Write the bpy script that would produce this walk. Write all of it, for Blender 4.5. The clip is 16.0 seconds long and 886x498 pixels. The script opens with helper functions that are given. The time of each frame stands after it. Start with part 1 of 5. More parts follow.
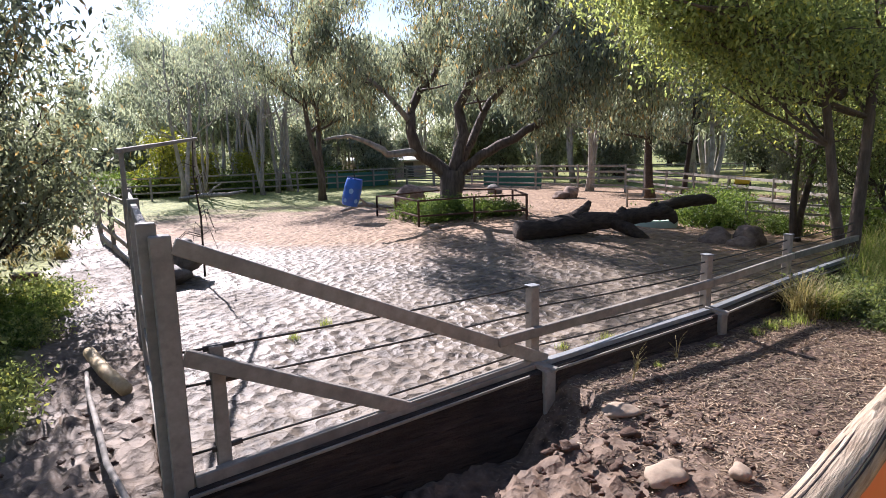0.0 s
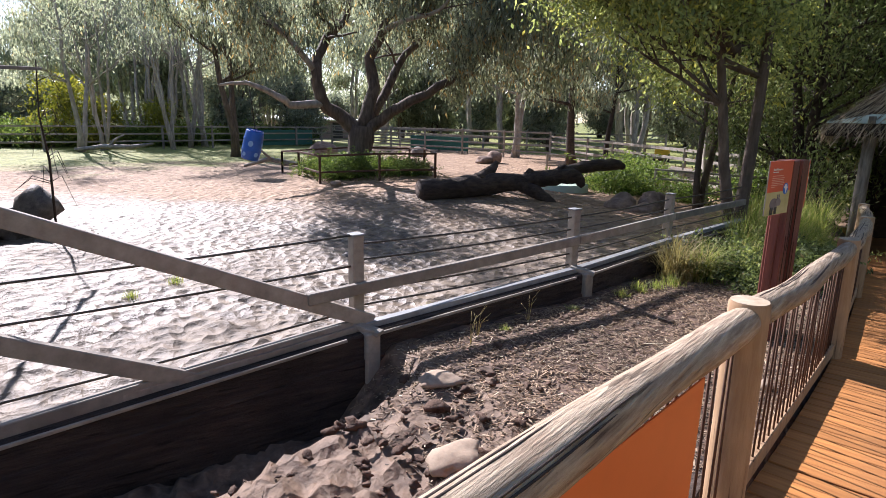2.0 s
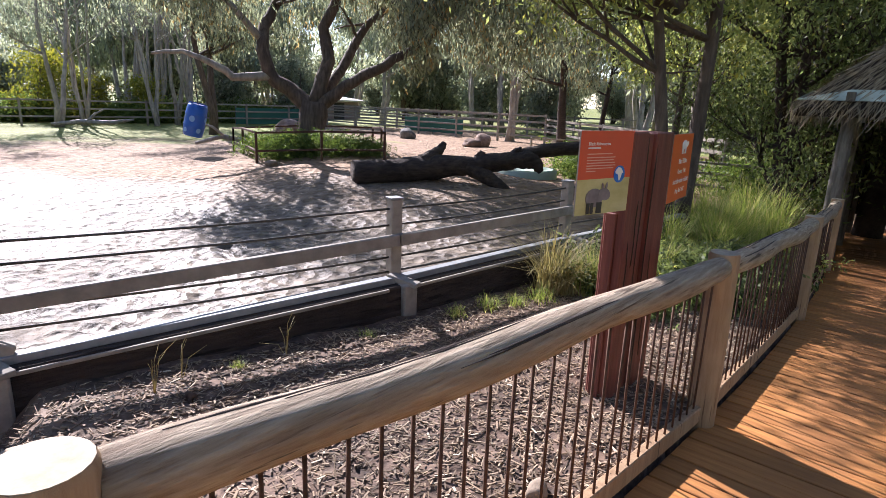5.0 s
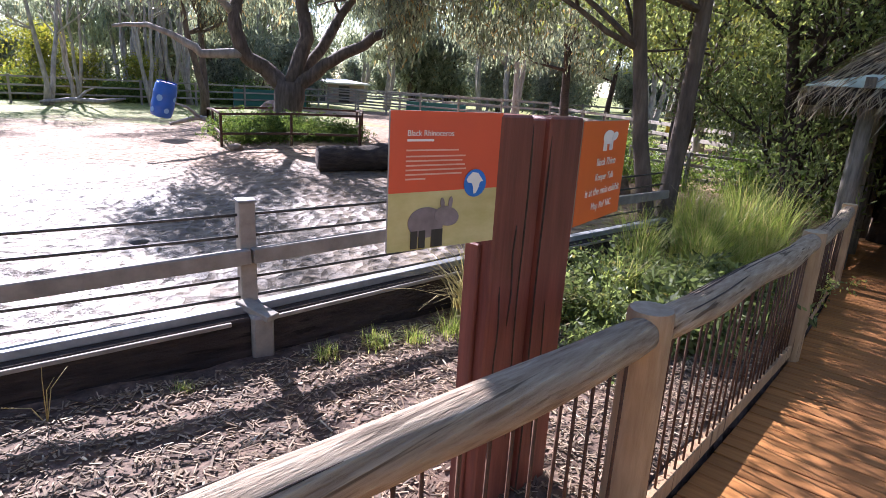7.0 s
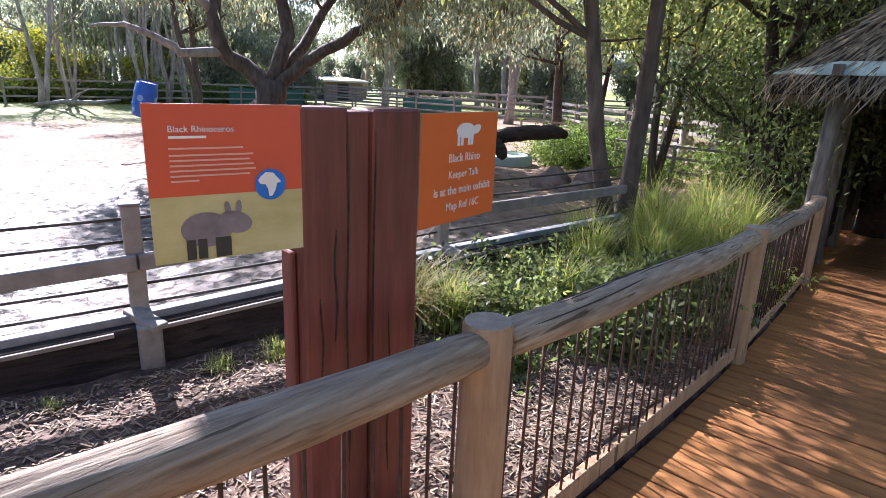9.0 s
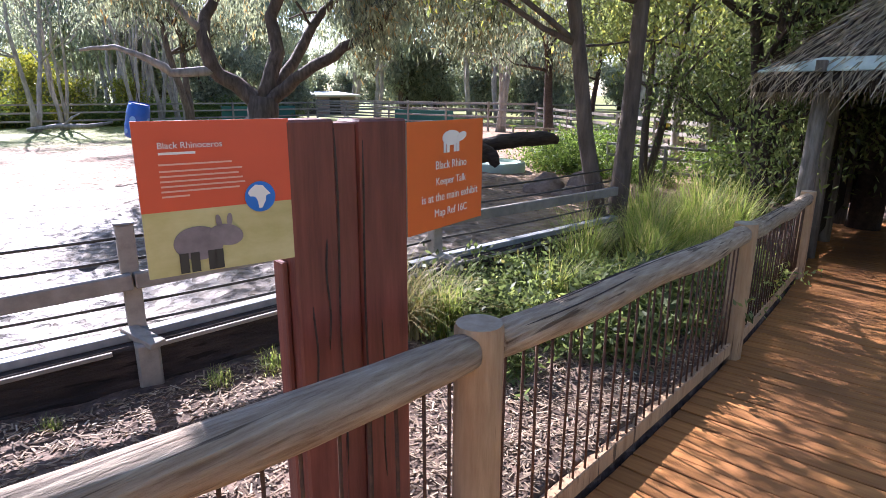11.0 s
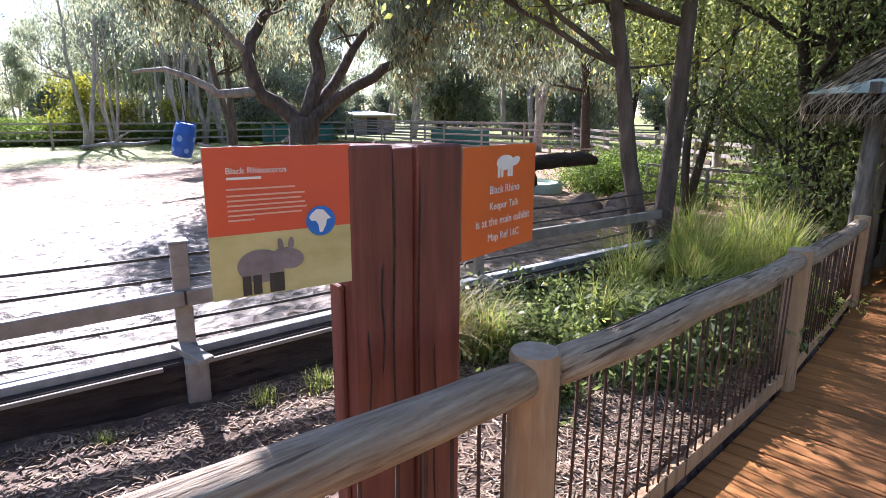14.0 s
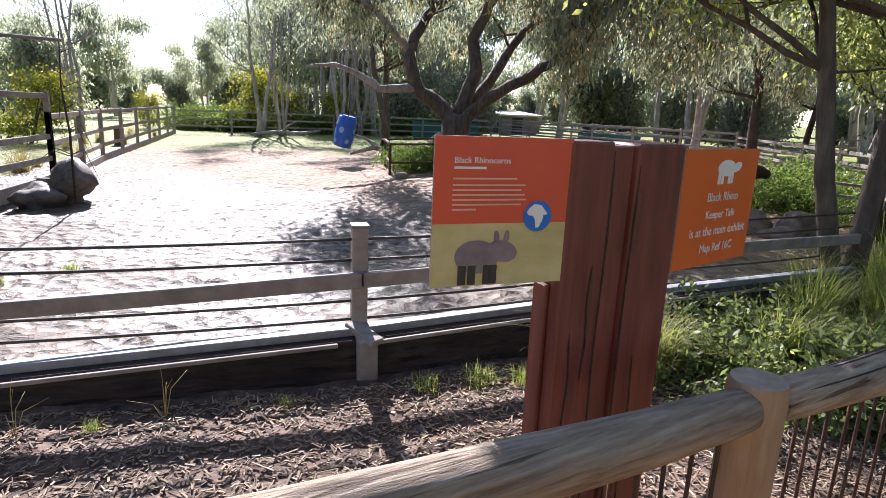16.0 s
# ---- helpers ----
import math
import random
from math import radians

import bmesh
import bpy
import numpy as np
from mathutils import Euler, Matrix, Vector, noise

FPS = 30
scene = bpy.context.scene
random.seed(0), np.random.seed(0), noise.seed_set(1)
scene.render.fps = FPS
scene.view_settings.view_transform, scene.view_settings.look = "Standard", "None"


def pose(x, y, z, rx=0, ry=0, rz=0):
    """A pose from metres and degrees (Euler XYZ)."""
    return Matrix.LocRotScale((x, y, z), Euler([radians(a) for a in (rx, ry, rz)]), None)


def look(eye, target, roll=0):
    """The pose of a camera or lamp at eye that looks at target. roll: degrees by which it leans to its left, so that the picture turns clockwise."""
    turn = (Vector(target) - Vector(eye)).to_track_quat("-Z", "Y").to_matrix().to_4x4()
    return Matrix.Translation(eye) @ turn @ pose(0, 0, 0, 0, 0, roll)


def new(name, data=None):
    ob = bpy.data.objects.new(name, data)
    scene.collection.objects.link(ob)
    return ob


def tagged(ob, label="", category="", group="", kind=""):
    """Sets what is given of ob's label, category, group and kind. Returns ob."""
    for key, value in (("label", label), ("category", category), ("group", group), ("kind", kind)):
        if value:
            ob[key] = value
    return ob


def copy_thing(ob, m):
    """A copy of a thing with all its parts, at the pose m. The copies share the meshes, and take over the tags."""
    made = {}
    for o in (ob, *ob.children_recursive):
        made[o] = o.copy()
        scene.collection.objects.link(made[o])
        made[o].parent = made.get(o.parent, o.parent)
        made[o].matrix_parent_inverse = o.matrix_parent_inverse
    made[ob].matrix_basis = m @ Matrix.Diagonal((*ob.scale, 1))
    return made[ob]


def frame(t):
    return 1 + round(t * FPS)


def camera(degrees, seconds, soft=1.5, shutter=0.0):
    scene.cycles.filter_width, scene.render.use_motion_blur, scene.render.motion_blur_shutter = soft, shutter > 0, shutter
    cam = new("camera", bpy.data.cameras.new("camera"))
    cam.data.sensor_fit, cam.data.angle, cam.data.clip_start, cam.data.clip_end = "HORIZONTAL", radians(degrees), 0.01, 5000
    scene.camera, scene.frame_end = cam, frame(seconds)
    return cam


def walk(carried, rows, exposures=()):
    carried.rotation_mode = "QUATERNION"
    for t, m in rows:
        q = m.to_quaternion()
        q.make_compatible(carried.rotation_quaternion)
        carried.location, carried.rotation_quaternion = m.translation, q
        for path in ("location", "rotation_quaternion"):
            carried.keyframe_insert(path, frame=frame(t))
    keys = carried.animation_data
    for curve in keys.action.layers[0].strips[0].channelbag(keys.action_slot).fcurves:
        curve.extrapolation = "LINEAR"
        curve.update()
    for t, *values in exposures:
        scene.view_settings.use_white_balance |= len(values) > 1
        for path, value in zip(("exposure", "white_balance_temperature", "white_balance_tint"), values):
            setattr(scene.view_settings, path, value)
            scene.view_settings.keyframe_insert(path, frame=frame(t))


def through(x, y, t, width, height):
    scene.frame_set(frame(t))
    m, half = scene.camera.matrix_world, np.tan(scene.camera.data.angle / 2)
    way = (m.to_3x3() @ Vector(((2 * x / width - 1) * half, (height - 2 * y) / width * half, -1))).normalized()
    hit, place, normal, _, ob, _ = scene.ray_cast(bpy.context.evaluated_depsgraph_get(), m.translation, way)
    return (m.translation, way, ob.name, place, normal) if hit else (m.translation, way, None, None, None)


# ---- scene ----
cam = camera(74.0, 16.0, soft=0.7)
PATH = [
    (0, (0.068, 0.039, 2.066), (1.051, 1.751, 1.744), -1.3),
    (0.5, (0.001, 0.018, 2.051), (1.064, 1.675, 1.699), 2.5),
    (1, (0.231, -0.13, 2.009), (1.255, 1.553, 1.663), 1.5),
    (1.5, (0.72, -0.035, 1.87), (1.825, 1.583, 1.467), 1.6),
    (2, (1.216, 0.158, 1.764), (2.366, 1.736, 1.332), 1.2),
    (2.5, (1.584, 0.302, 1.733), (2.722, 1.889, 1.303), 1.1),
    (3, (2.045, 0.296, 1.727), (3.174, 1.888, 1.289), 1.2),
    (3.5, (2.431, 0.289, 1.695), (3.546, 1.886, 1.243), 1.1),
    (4, (2.791, 0.439, 1.691), (3.895, 2.039, 1.22), 1.3),
    (4.5, (3.142, 0.289, 1.671), (4.223, 1.901, 1.19), 1.5),
    (5, (3.505, 0.305, 1.619), (4.599, 1.907, 1.135), 2.2),
    (7.5, (5.041, 0.821, 1.575), (6.086, 2.44, 1.038), 3.2),
    (8, (5.268, 0.744, 1.564), (6.3, 2.371, 1.025), 2.8),
    (8.5, (5.352, 0.676, 1.591), (6.385, 2.301, 1.049), 2.7),
    (11, (5.357, 0.593, 1.585), (6.404, 2.218, 1.075), 0.2),
    (11.5, (5.355, 0.592, 1.591), (6.403, 2.221, 1.095), 0.2),
    (12, (5.369, 0.576, 1.59), (6.439, 2.19, 1.086), -0.3),
    (12.5, (5.362, 0.601, 1.586), (6.409, 2.226, 1.075), -0.2),
    (13, (5.349, 0.612, 1.586), (6.367, 2.258, 1.08), -0.0),
    (13.5, (5.327, 0.649, 1.578), (6.317, 2.313, 1.079), 0.5),
    (14, (5.304, 0.637, 1.603), (6.263, 2.333, 1.154), 0.3),
    (14.5, (5.278, 0.704, 1.608), (6.135, 2.466, 1.206), 0.7),
    (15, (5.196, 0.7, 1.659), (5.954, 2.521, 1.327), 0.1),
    (15.5, (5.16, 0.758, 1.609), (5.793, 2.608, 1.188), 1.2),
    (16, (5.12, 0.768, 1.579), (5.669, 2.636, 1.12), 2.5),
]
walk(cam, [(t, look(eye, target, roll)) for t, eye, target, roll in PATH],
     [(0, 1.2, 6050, 22), (4.5, 1.35, 6000, 22), (7.5, 1.8, 5750, 26), (13.5, 1.95, 5700, 26), (15.0, 1.7, 5900, 23), (16.0, 1.5, 5950, 22)])

# the walkway railing bends gently towards the garden: heading HEAD + TURN * s
RAIL0, HEAD, TURN = Vector((3.455, 1.215, 0)), radians(11.9), radians(0.983)
U = Vector((math.cos(radians(15.3)), math.sin(radians(15.3)), 0))  # along the railing
V = Vector((-U.y, U.x, 0))  # from the deck towards the garden

# ---- world, sun, exposure ----
SUN_AZ, SUN_EL = radians(-2.0), radians(37.0)  # azimuth clockwise from +y
world = bpy.data.worlds.new("world")
scene.world = world
world.use_nodes = True
wn = world.node_tree
sky = wn.nodes.new("ShaderNodeTexSky")
sky.sky_type = "NISHITA"
sky.sun_disc = False
sky.sun_elevation, sky.sun_rotation = SUN_EL, SUN_AZ
sky.air_density, sky.dust_density = 1.0, 0.3
wn.links.new(sky.outputs[0], wn.nodes["Background"].inputs[0])
wn.nodes["Background"].inputs[1].default_value = 0.088
sun = new("sun", bpy.data.lights.new("sun", "SUN"))
sun.data.energy, sun.data.angle, sun.data.color = 5.0, radians(0.53), (1.0, 0.955, 0.89)
to_sun = Vector((math.sin(SUN_AZ) * math.cos(SUN_EL), math.cos(SUN_AZ) * math.cos(SUN_EL), math.sin(SUN_EL)))
sun.matrix_world = look(to_sun * 50, (0, 0, 0))


# ---- materials ----
def material(name, rough=0.8, metal=0.0, spec=0.5):
    m = bpy.data.materials.new(name)
    m.use_nodes = True
    b = m.node_tree.nodes["Principled BSDF"]
    b.inputs["Roughness"].default_value = rough
    b.inputs["Metallic"].default_value = metal
    b.inputs["Specular IOR Level"].default_value = spec
    return m, m.node_tree.nodes, m.node_tree.links, b


def noise_node(n, l, scale, detail=4.0, stretch=None, coords="Object", rough=0.55):
    tc = n.new("ShaderNodeTexCoord")
    mp = n.new("ShaderNodeMapping")
    if stretch:
        mp.inputs["Scale"].default_value = stretch
    l.new(tc.outputs[coords], mp.inputs[0])
    t = n.new("ShaderNodeTexNoise")
    t.inputs["Scale"].default_value, t.inputs["Detail"].default_value, t.inputs["Roughness"].default_value = scale, detail, rough
    l.new(mp.outputs[0], t.inputs["Vector"])
    return t


def ramp(n, l, source, stops):
    r = n.new("ShaderNodeValToRGB")
    while len(r.color_ramp.elements) < len(stops):
        r.color_ramp.elements.new(0.5)
    for e, (p, c) in zip(r.color_ramp.elements, stops):
        e.position, e.color = p, (*c, 1)
    l.new(source, r.inputs[0])
    return r


def mix(n, l, fac, a, b, mode="MIX"):
    m = n.new("ShaderNodeMix")
    m.data_type, m.blend_type = "RGBA", mode
    for i, v in ((0, fac), (6, a), (7, b)):
        if hasattr(v, "links"):
            l.new(v, m.inputs[i])
        else:
            m.inputs[i].default_value = v if i == 0 else (*v, 1)
    return m.outputs[2]


def bump(n, l, b, height, strength=0.4, distance=0.01, first=None):
    k = n.new("ShaderNodeBump")
    k.inputs["Strength"].default_value, k.inputs["Distance"].default_value = strength, distance
    l.new(height, k.inputs["Height"])
    if first:
        l.new(first.outputs[0], k.inputs["Normal"])
    l.new(k.outputs[0], b.inputs["Normal"])
    return k


def grained(name, dark, light, scale=6.0, stretch=(1, 1, 1), rough=0.8, relief=0.5, depth=0.01, stain=None, metal=0.0, random=0.25, spec=0.4, streak=None):
    """A surface with stretched grain, broad stains, fine relief and a shade that varies from object to object."""
    m, n, l, b = material(name, rough, metal, spec)
    fine = noise_node(n, l, scale, 8, stretch, rough=0.65)
    broad = noise_node(n, l, 1.7, 3)
    col = ramp(n, l, fine.outputs[0], ((0.3, dark), (0.72, light))).outputs[0]
    st = stain or tuple(0.6 * c for c in dark)
    col = mix(n, l, ramp(n, l, broad.outputs[0], ((0.45, (0, 0, 0)), (0.75, (0.6, 0.6, 0.6)))).outputs[0], col, st)
    if streak:  # thin dark drying cracks along the grain
        crack = noise_node(n, l, 6, 3, streak, rough=0.5)
        col = mix(n, l, 1.0, col, ramp(n, l, crack.outputs[0], ((0.33, (0.30, 0.27, 0.24)), (0.38, (1.0, 1.0, 1.0)))).outputs[0], "MULTIPLY")
    info = n.new("ShaderNodeObjectInfo")
    shade = ramp(n, l, info.outputs["Random"], ((0, (1 - random,) * 3), (1, (1.0,) * 3))).outputs[0]
    col = mix(n, l, 1.0, col, shade, "MULTIPLY")
    l.new(col, b.inputs["Base Color"])
    bump(n, l, b, fine.outputs[0], relief, depth)
    return m


def leaf_material(name, dark, light, dry, through=0.45, rough=0.5, dry_from=0.93):
    """Thin leaves: each one has its own shade, and light comes through them."""
    m, n, l, b = material(name, rough, 0, 0.35)
    geo = n.new("ShaderNodeNewGeometry")
    col = ramp(n, l, geo.outputs["Random Per Island"], ((0.0, dark), (0.55, light), (dry_from, light), (min(1.0, dry_from + 0.07), dry))).outputs[0]
    broad = noise_node(n, l, 0.6, 2)
    col = mix(n, l, 1.0, col, ramp(n, l, broad.outputs[0], ((0.3, (0.65, 0.7, 0.65)), (0.7, (1.1, 1.1, 1.0)))).outputs[0], "MULTIPLY")
    l.new(col, b.inputs["Base Color"])
    tr = n.new("ShaderNodeBsdfTranslucent")
    l.new(mix(n, l, 1.0, col, (1.12, 1.15, 0.85), "MULTIPLY"), tr.inputs[0])
    mx = n.new("ShaderNodeMixShader")
    mx.inputs[0].default_value = through
    l.new(b.outputs[0], mx.inputs[1])
    l.new(tr.outputs[0], mx.inputs[2])
    l.new(mx.outputs[0], n["Material Output"].inputs[0])
    return m


def plain(name, colour, rough=0.5, metal=0.0, wear=0.12):
    """Paint or print with slight dirt."""
    m, n, l, b = material(name, rough, metal)
    t = noise_node(n, l, 9, 5)
    l.new(ramp(n, l, t.outputs[0], ((0.3, tuple(c * (1 - wear) for c in colour)), (0.7, colour))).outputs[0], b.inputs["Base Color"])
    return m


FENCE = grained("weathered_grey_timber", (0.22, 0.19, 0.155), (0.40, 0.35, 0.29), 9, (1, 1, 1), 0.75, 0.3, 0.004)
LOG = grained("weathered_rail_log", (0.25, 0.165, 0.10), (0.68, 0.555, 0.40), 15, (0.3, 4.0, 4.0), 0.75, 1.0, 0.02, stain=(0.30, 0.23, 0.16), streak=(0.2, 8, 8))
LOGEND = grained("cut_log_end", (0.34, 0.26, 0.17), (0.58, 0.48, 0.35), 14, (1, 1, 1), 0.8, 0.4, 0.004)
POSTWOOD = grained("pine_post", (0.32, 0.19, 0.10), (0.56, 0.375, 0.215), 8, (3.0, 3.0, 0.35), 0.75, 0.6, 0.008, streak=(6, 6, 0.3))
SLEEPER = grained("dark_sleeper", (0.018, 0.013, 0.011), (0.085, 0.06, 0.046), 5, (0.6, 3.5, 4.5), 0.9, 1.0, 0.05, streak=(0.4, 4, 4))
STEEL = grained("galvanised_steel", (0.22, 0.23, 0.24), (0.36, 0.37, 0.37), 12, (1, 1, 1), 0.65, 0.15, 0.002, metal=0.3)
CABLE = grained("steel_cable", (0.05, 0.045, 0.04), (0.14, 0.125, 0.11), 60, (1, 1, 1), 0.5, 0.3, 0.001, metal=0.6)
RUST = grained("rusty_rod", (0.055, 0.03, 0.02), (0.17, 0.085, 0.05), 30, (1, 1, 1), 0.8, 0.4, 0.002, metal=0.2)
CONCRETE = grained("mortar_plinth", (0.24, 0.215, 0.18), (0.40, 0.365, 0.31), 14, (1, 1, 1), 0.85, 0.4, 0.004)
SIGNWOOD = grained("red_stained_timber", (0.105, 0.030, 0.022), (0.28, 0.088, 0.060), 5, (4, 4, 0.3), 0.55, 0.6, 0.006, stain=(0.08, 0.03, 0.022), random=0.12)
DECK = grained("ochre_deck_board", (0.29, 0.105, 0.024), (0.55, 0.24, 0.062), 5, (0.5, 4, 4), 0.8, 0.5, 0.006, stain=(0.27, 0.12, 0.045), random=0.3)
BARK = grained("grey_gum_bark", (0.06, 0.042, 0.032), (0.22, 0.165, 0.125), 5, (2.5, 2.5, 0.5), 0.85, 0.8, 0.03)
PALEBARK = grained("pale_gum_bark", (0.22, 0.19, 0.16), (0.55, 0.49, 0.42), 4, (2, 2, 0.5), 0.8, 0.5, 0.015)
DEADWOOD = grained("dark_dead_wood", (0.035, 0.025, 0.02), (0.12, 0.085, 0.065), 5, (0.5, 3, 3), 0.9, 1.0, 0.03)
ROCK = grained("red_brown_rock", (0.14, 0.085, 0.06), (0.42, 0.30, 0.23), 5, (1, 1, 1.6), 0.85, 0.9, 0.03)
DARKROCK = grained("dark_wet_rock", (0.06, 0.053, 0.046), (0.26, 0.225, 0.19), 4, (1, 1, 1), 0.7, 0.9, 0.04)
PALEROCK = grained("pale_sandstone", (0.24, 0.175, 0.12), (0.46, 0.36, 0.26), 8, (1, 1, 1), 0.85, 0.7, 0.01)
EARTH = grained("reddish_earth", (0.05, 0.027, 0.017), (0.155, 0.088, 0.055), 9, (1, 1, 1), 0.85, 1.0, 0.03)
THATCH = grained("grey_thatch", (0.10, 0.075, 0.05), (0.42, 0.33, 0.24), 10, (1, 1, 1), 0.9, 0.5, 0.02, random=0.5)
HUTWOOD = grained("hut_pole", (0.10, 0.085, 0.07), (0.34, 0.30, 0.26), 7, (3, 3, 0.4), 0.8, 0.6, 0.01)
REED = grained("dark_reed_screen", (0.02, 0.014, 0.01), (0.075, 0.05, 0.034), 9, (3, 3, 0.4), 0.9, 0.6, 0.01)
FLASHING = plain("pale_green_sheet", (0.50, 0.60, 0.54), 0.6, 0, 0.35)
BLUE = plain("blue_plastic", (0.02, 0.12, 0.52), 0.35)
BLUEDARK = plain("barrel_inside", (0.01, 0.05, 0.2), 0.6)
HOLE = plain("barrel_hole", (0.25, 0.45, 0.75), 0.7)
RED = plain("red_print", (0.64, 0.085, 0.03), 0.45, 0, 0.06)
ORANGE = plain("orange_print", (0.70, 0.15, 0.025), 0.45, 0, 0.06)
WHITE = plain("white_print", (0.80, 0.78, 0.74), 0.5, 0, 0.04)
TEXTPALE = plain("pale_small_print", (0.78, 0.42, 0.32), 0.5)
GLOBE = plain("globe_blue", (0.015, 0.16, 0.60), 0.45)
PHOTO = grained("photo_grass", (0.42, 0.36, 0.13), (0.66, 0.58, 0.30), 8, (0.5, 1, 1), 0.45, 0.0, 0.001, stain=(0.34, 0.38, 0.09), random=0.05)
PHOTOGREY = grained("photo_grey", (0.16, 0.125, 0.135), (0.36, 0.30, 0.32), 9, (1, 1, 1), 0.45, 0.0, 0.001)
PHOTODARK = plain("photo_dark", (0.035, 0.03, 0.03), 0.45)
BOARD = plain("sign_board_edge", (0.35, 0.30, 0.25), 0.6)
TUB = plain("pale_green_tub", (0.50, 0.60, 0.50), 0.5)
YELLOW = plain("yellow_paint", (0.70, 0.42, 0.02), 0.5)
SHEDWALL = plain("far_shed_wall", (0.34, 0.25, 0.24), 0.8)
SHEDROOF = plain("far_shed_roof", (0.72, 0.71, 0.68), 0.5)
SCREEN = plain("green_shade_cloth", (0.03, 0.13, 0.10), 0.8)
TERRACOTTA = grained("rusty_stump", (0.12, 0.06, 0.04), (0.30, 0.16, 0.10), 6, (3, 3, 0.5), 0.85, 0.8, 0.02)

GUM = leaf_material("gum_leaves", (0.075, 0.085, 0.075), (0.35, 0.365, 0.30), (0.44, 0.28, 0.14), 0.62, 0.38, 0.88)
GREEN = leaf_material("bright_leaves", (0.13, 0.165, 0.065), (0.42, 0.45, 0.195), (0.60, 0.54, 0.15), 0.68, 0.35, 0.85)
DARKLEAF = leaf_material("dark_leaves", (0.05, 0.07, 0.03), (0.22, 0.26, 0.11), (0.24, 0.18, 0.07), 0.55)
# distance haze put into the leaf colour: paler and greyer than near gums
HAZYLEAF = leaf_material("hazy_far_leaves", (0.20, 0.215, 0.20), (0.43, 0.445, 0.40), (0.52, 0.40, 0.26), 0.68)
YELLOWLEAF = leaf_material("yellow_green_leaves", (0.12, 0.14, 0.02), (0.32, 0.30, 0.045), (0.45, 0.36, 0.05), 0.5)
GRASS = leaf_material("grass_blades", (0.14, 0.20, 0.045), (0.42, 0.47, 0.13), (0.58, 0.49, 0.24), 0.6, 0.45, 0.72)
WEEDLEAF = leaf_material("weed_leaves", (0.05, 0.085, 0.02), (0.19, 0.26, 0.065), (0.30, 0.27, 0.08), 0.5)
STRAW = leaf_material("dry_grass", (0.28, 0.21, 0.09), (0.50, 0.40, 0.20), (0.6, 0.5, 0.3), 0.35)
CHIP = leaf_material("bark_chips", (0.06, 0.04, 0.028), (0.36, 0.25, 0.175), (0.72, 0.60, 0.46), 0.02, 0.75)


# ---- building helpers ----
def mesh_of(name, verts, faces, mat, smooth=False):
    me = bpy.data.meshes.new(name)
    me.from_pydata([tuple(v) for v in verts], [], [tuple(int(i) for i in f) for f in faces])
    me.materials.append(mat)
    if smooth:
        me.polygons.foreach_set("use_smooth", [True] * len(me.polygons))
    me.update()
    return me


def quads_mesh(name, corners, mat):
    """corners: an array (n, 4, 3) of loose quads."""
    corners = np.asarray(corners, dtype=np.float32)
    k = len(corners)
    me = bpy.data.meshes.new(name)
    me.vertices.add(4 * k)
    me.vertices.foreach_set("co", corners.reshape(-1))
    me.loops.add(4 * k)
    me.loops.foreach_set("vertex_index", np.arange(4 * k, dtype=np.int32))
    me.polygons.add(k)
    me.polygons.foreach_set("loop_start", np.arange(0, 4 * k, 4, dtype=np.int32))
    me.update(calc_edges=True)
    me.validate()
    me.materials.append(mat)
    return me


def part(name, data, mat, parent, label=""):
    """Links a bmesh or a mesh as one object under a thing or a part."""
    if isinstance(data, bmesh.types.BMesh):
        me = bpy.data.meshes.new(name)
        data.to_mesh(me)
        data.free()
        me.materials.append(mat)
        data = me
    ob = new(name, data)
    ob.parent = parent
    if label:
        ob["label"] = label
    return ob


def thing(name, label, category, at=(0, 0, 0), rz=0.0, group="", kind=""):
    e = new(name)
    e.matrix_world = pose(*at, 0, 0, rz)
    e.empty_display_size = 0.1
    return tagged(e, label, category, group, kind)


def single(name, data, mat, label, category, at=(0, 0, 0), rz=0.0, group="", kind=""):
    ob = part(name, data, mat, None)
    ob.matrix_world = pose(*at, 0, 0, rz)
    return tagged(ob, label, category, group, kind)


def block(size, centre=(0, 0, 0), bevel=0.006, m=None):
    bm = bmesh.new()
    bmesh.ops.create_cube(bm, size=1, matrix=Matrix.Translation(centre) @ Matrix.Diagonal((*size, 1)))
    if bevel:
        bmesh.ops.bevel(bm, geom=bm.edges[:], offset=bevel, segments=1, affect="EDGES")
    if m is not None:
        bmesh.ops.transform(bm, matrix=m, verts=bm.verts)
    return bm


def beam(a, b, w, h, bevel=0.006, up=(0, 0, 1)):
    """A squared timber from a to b, w wide and h high."""
    a, b = Vector(a), Vector(b)
    x = (b - a).normalized()
    y = Vector(up).cross(x).normalized()
    z = x.cross(y)
    m = Matrix((x, y, z)).transposed().to_4x4()
    return block(((b - a).length, w, h), (0, 0, 0), bevel, Matrix.Translation((a + b) / 2) @ m)


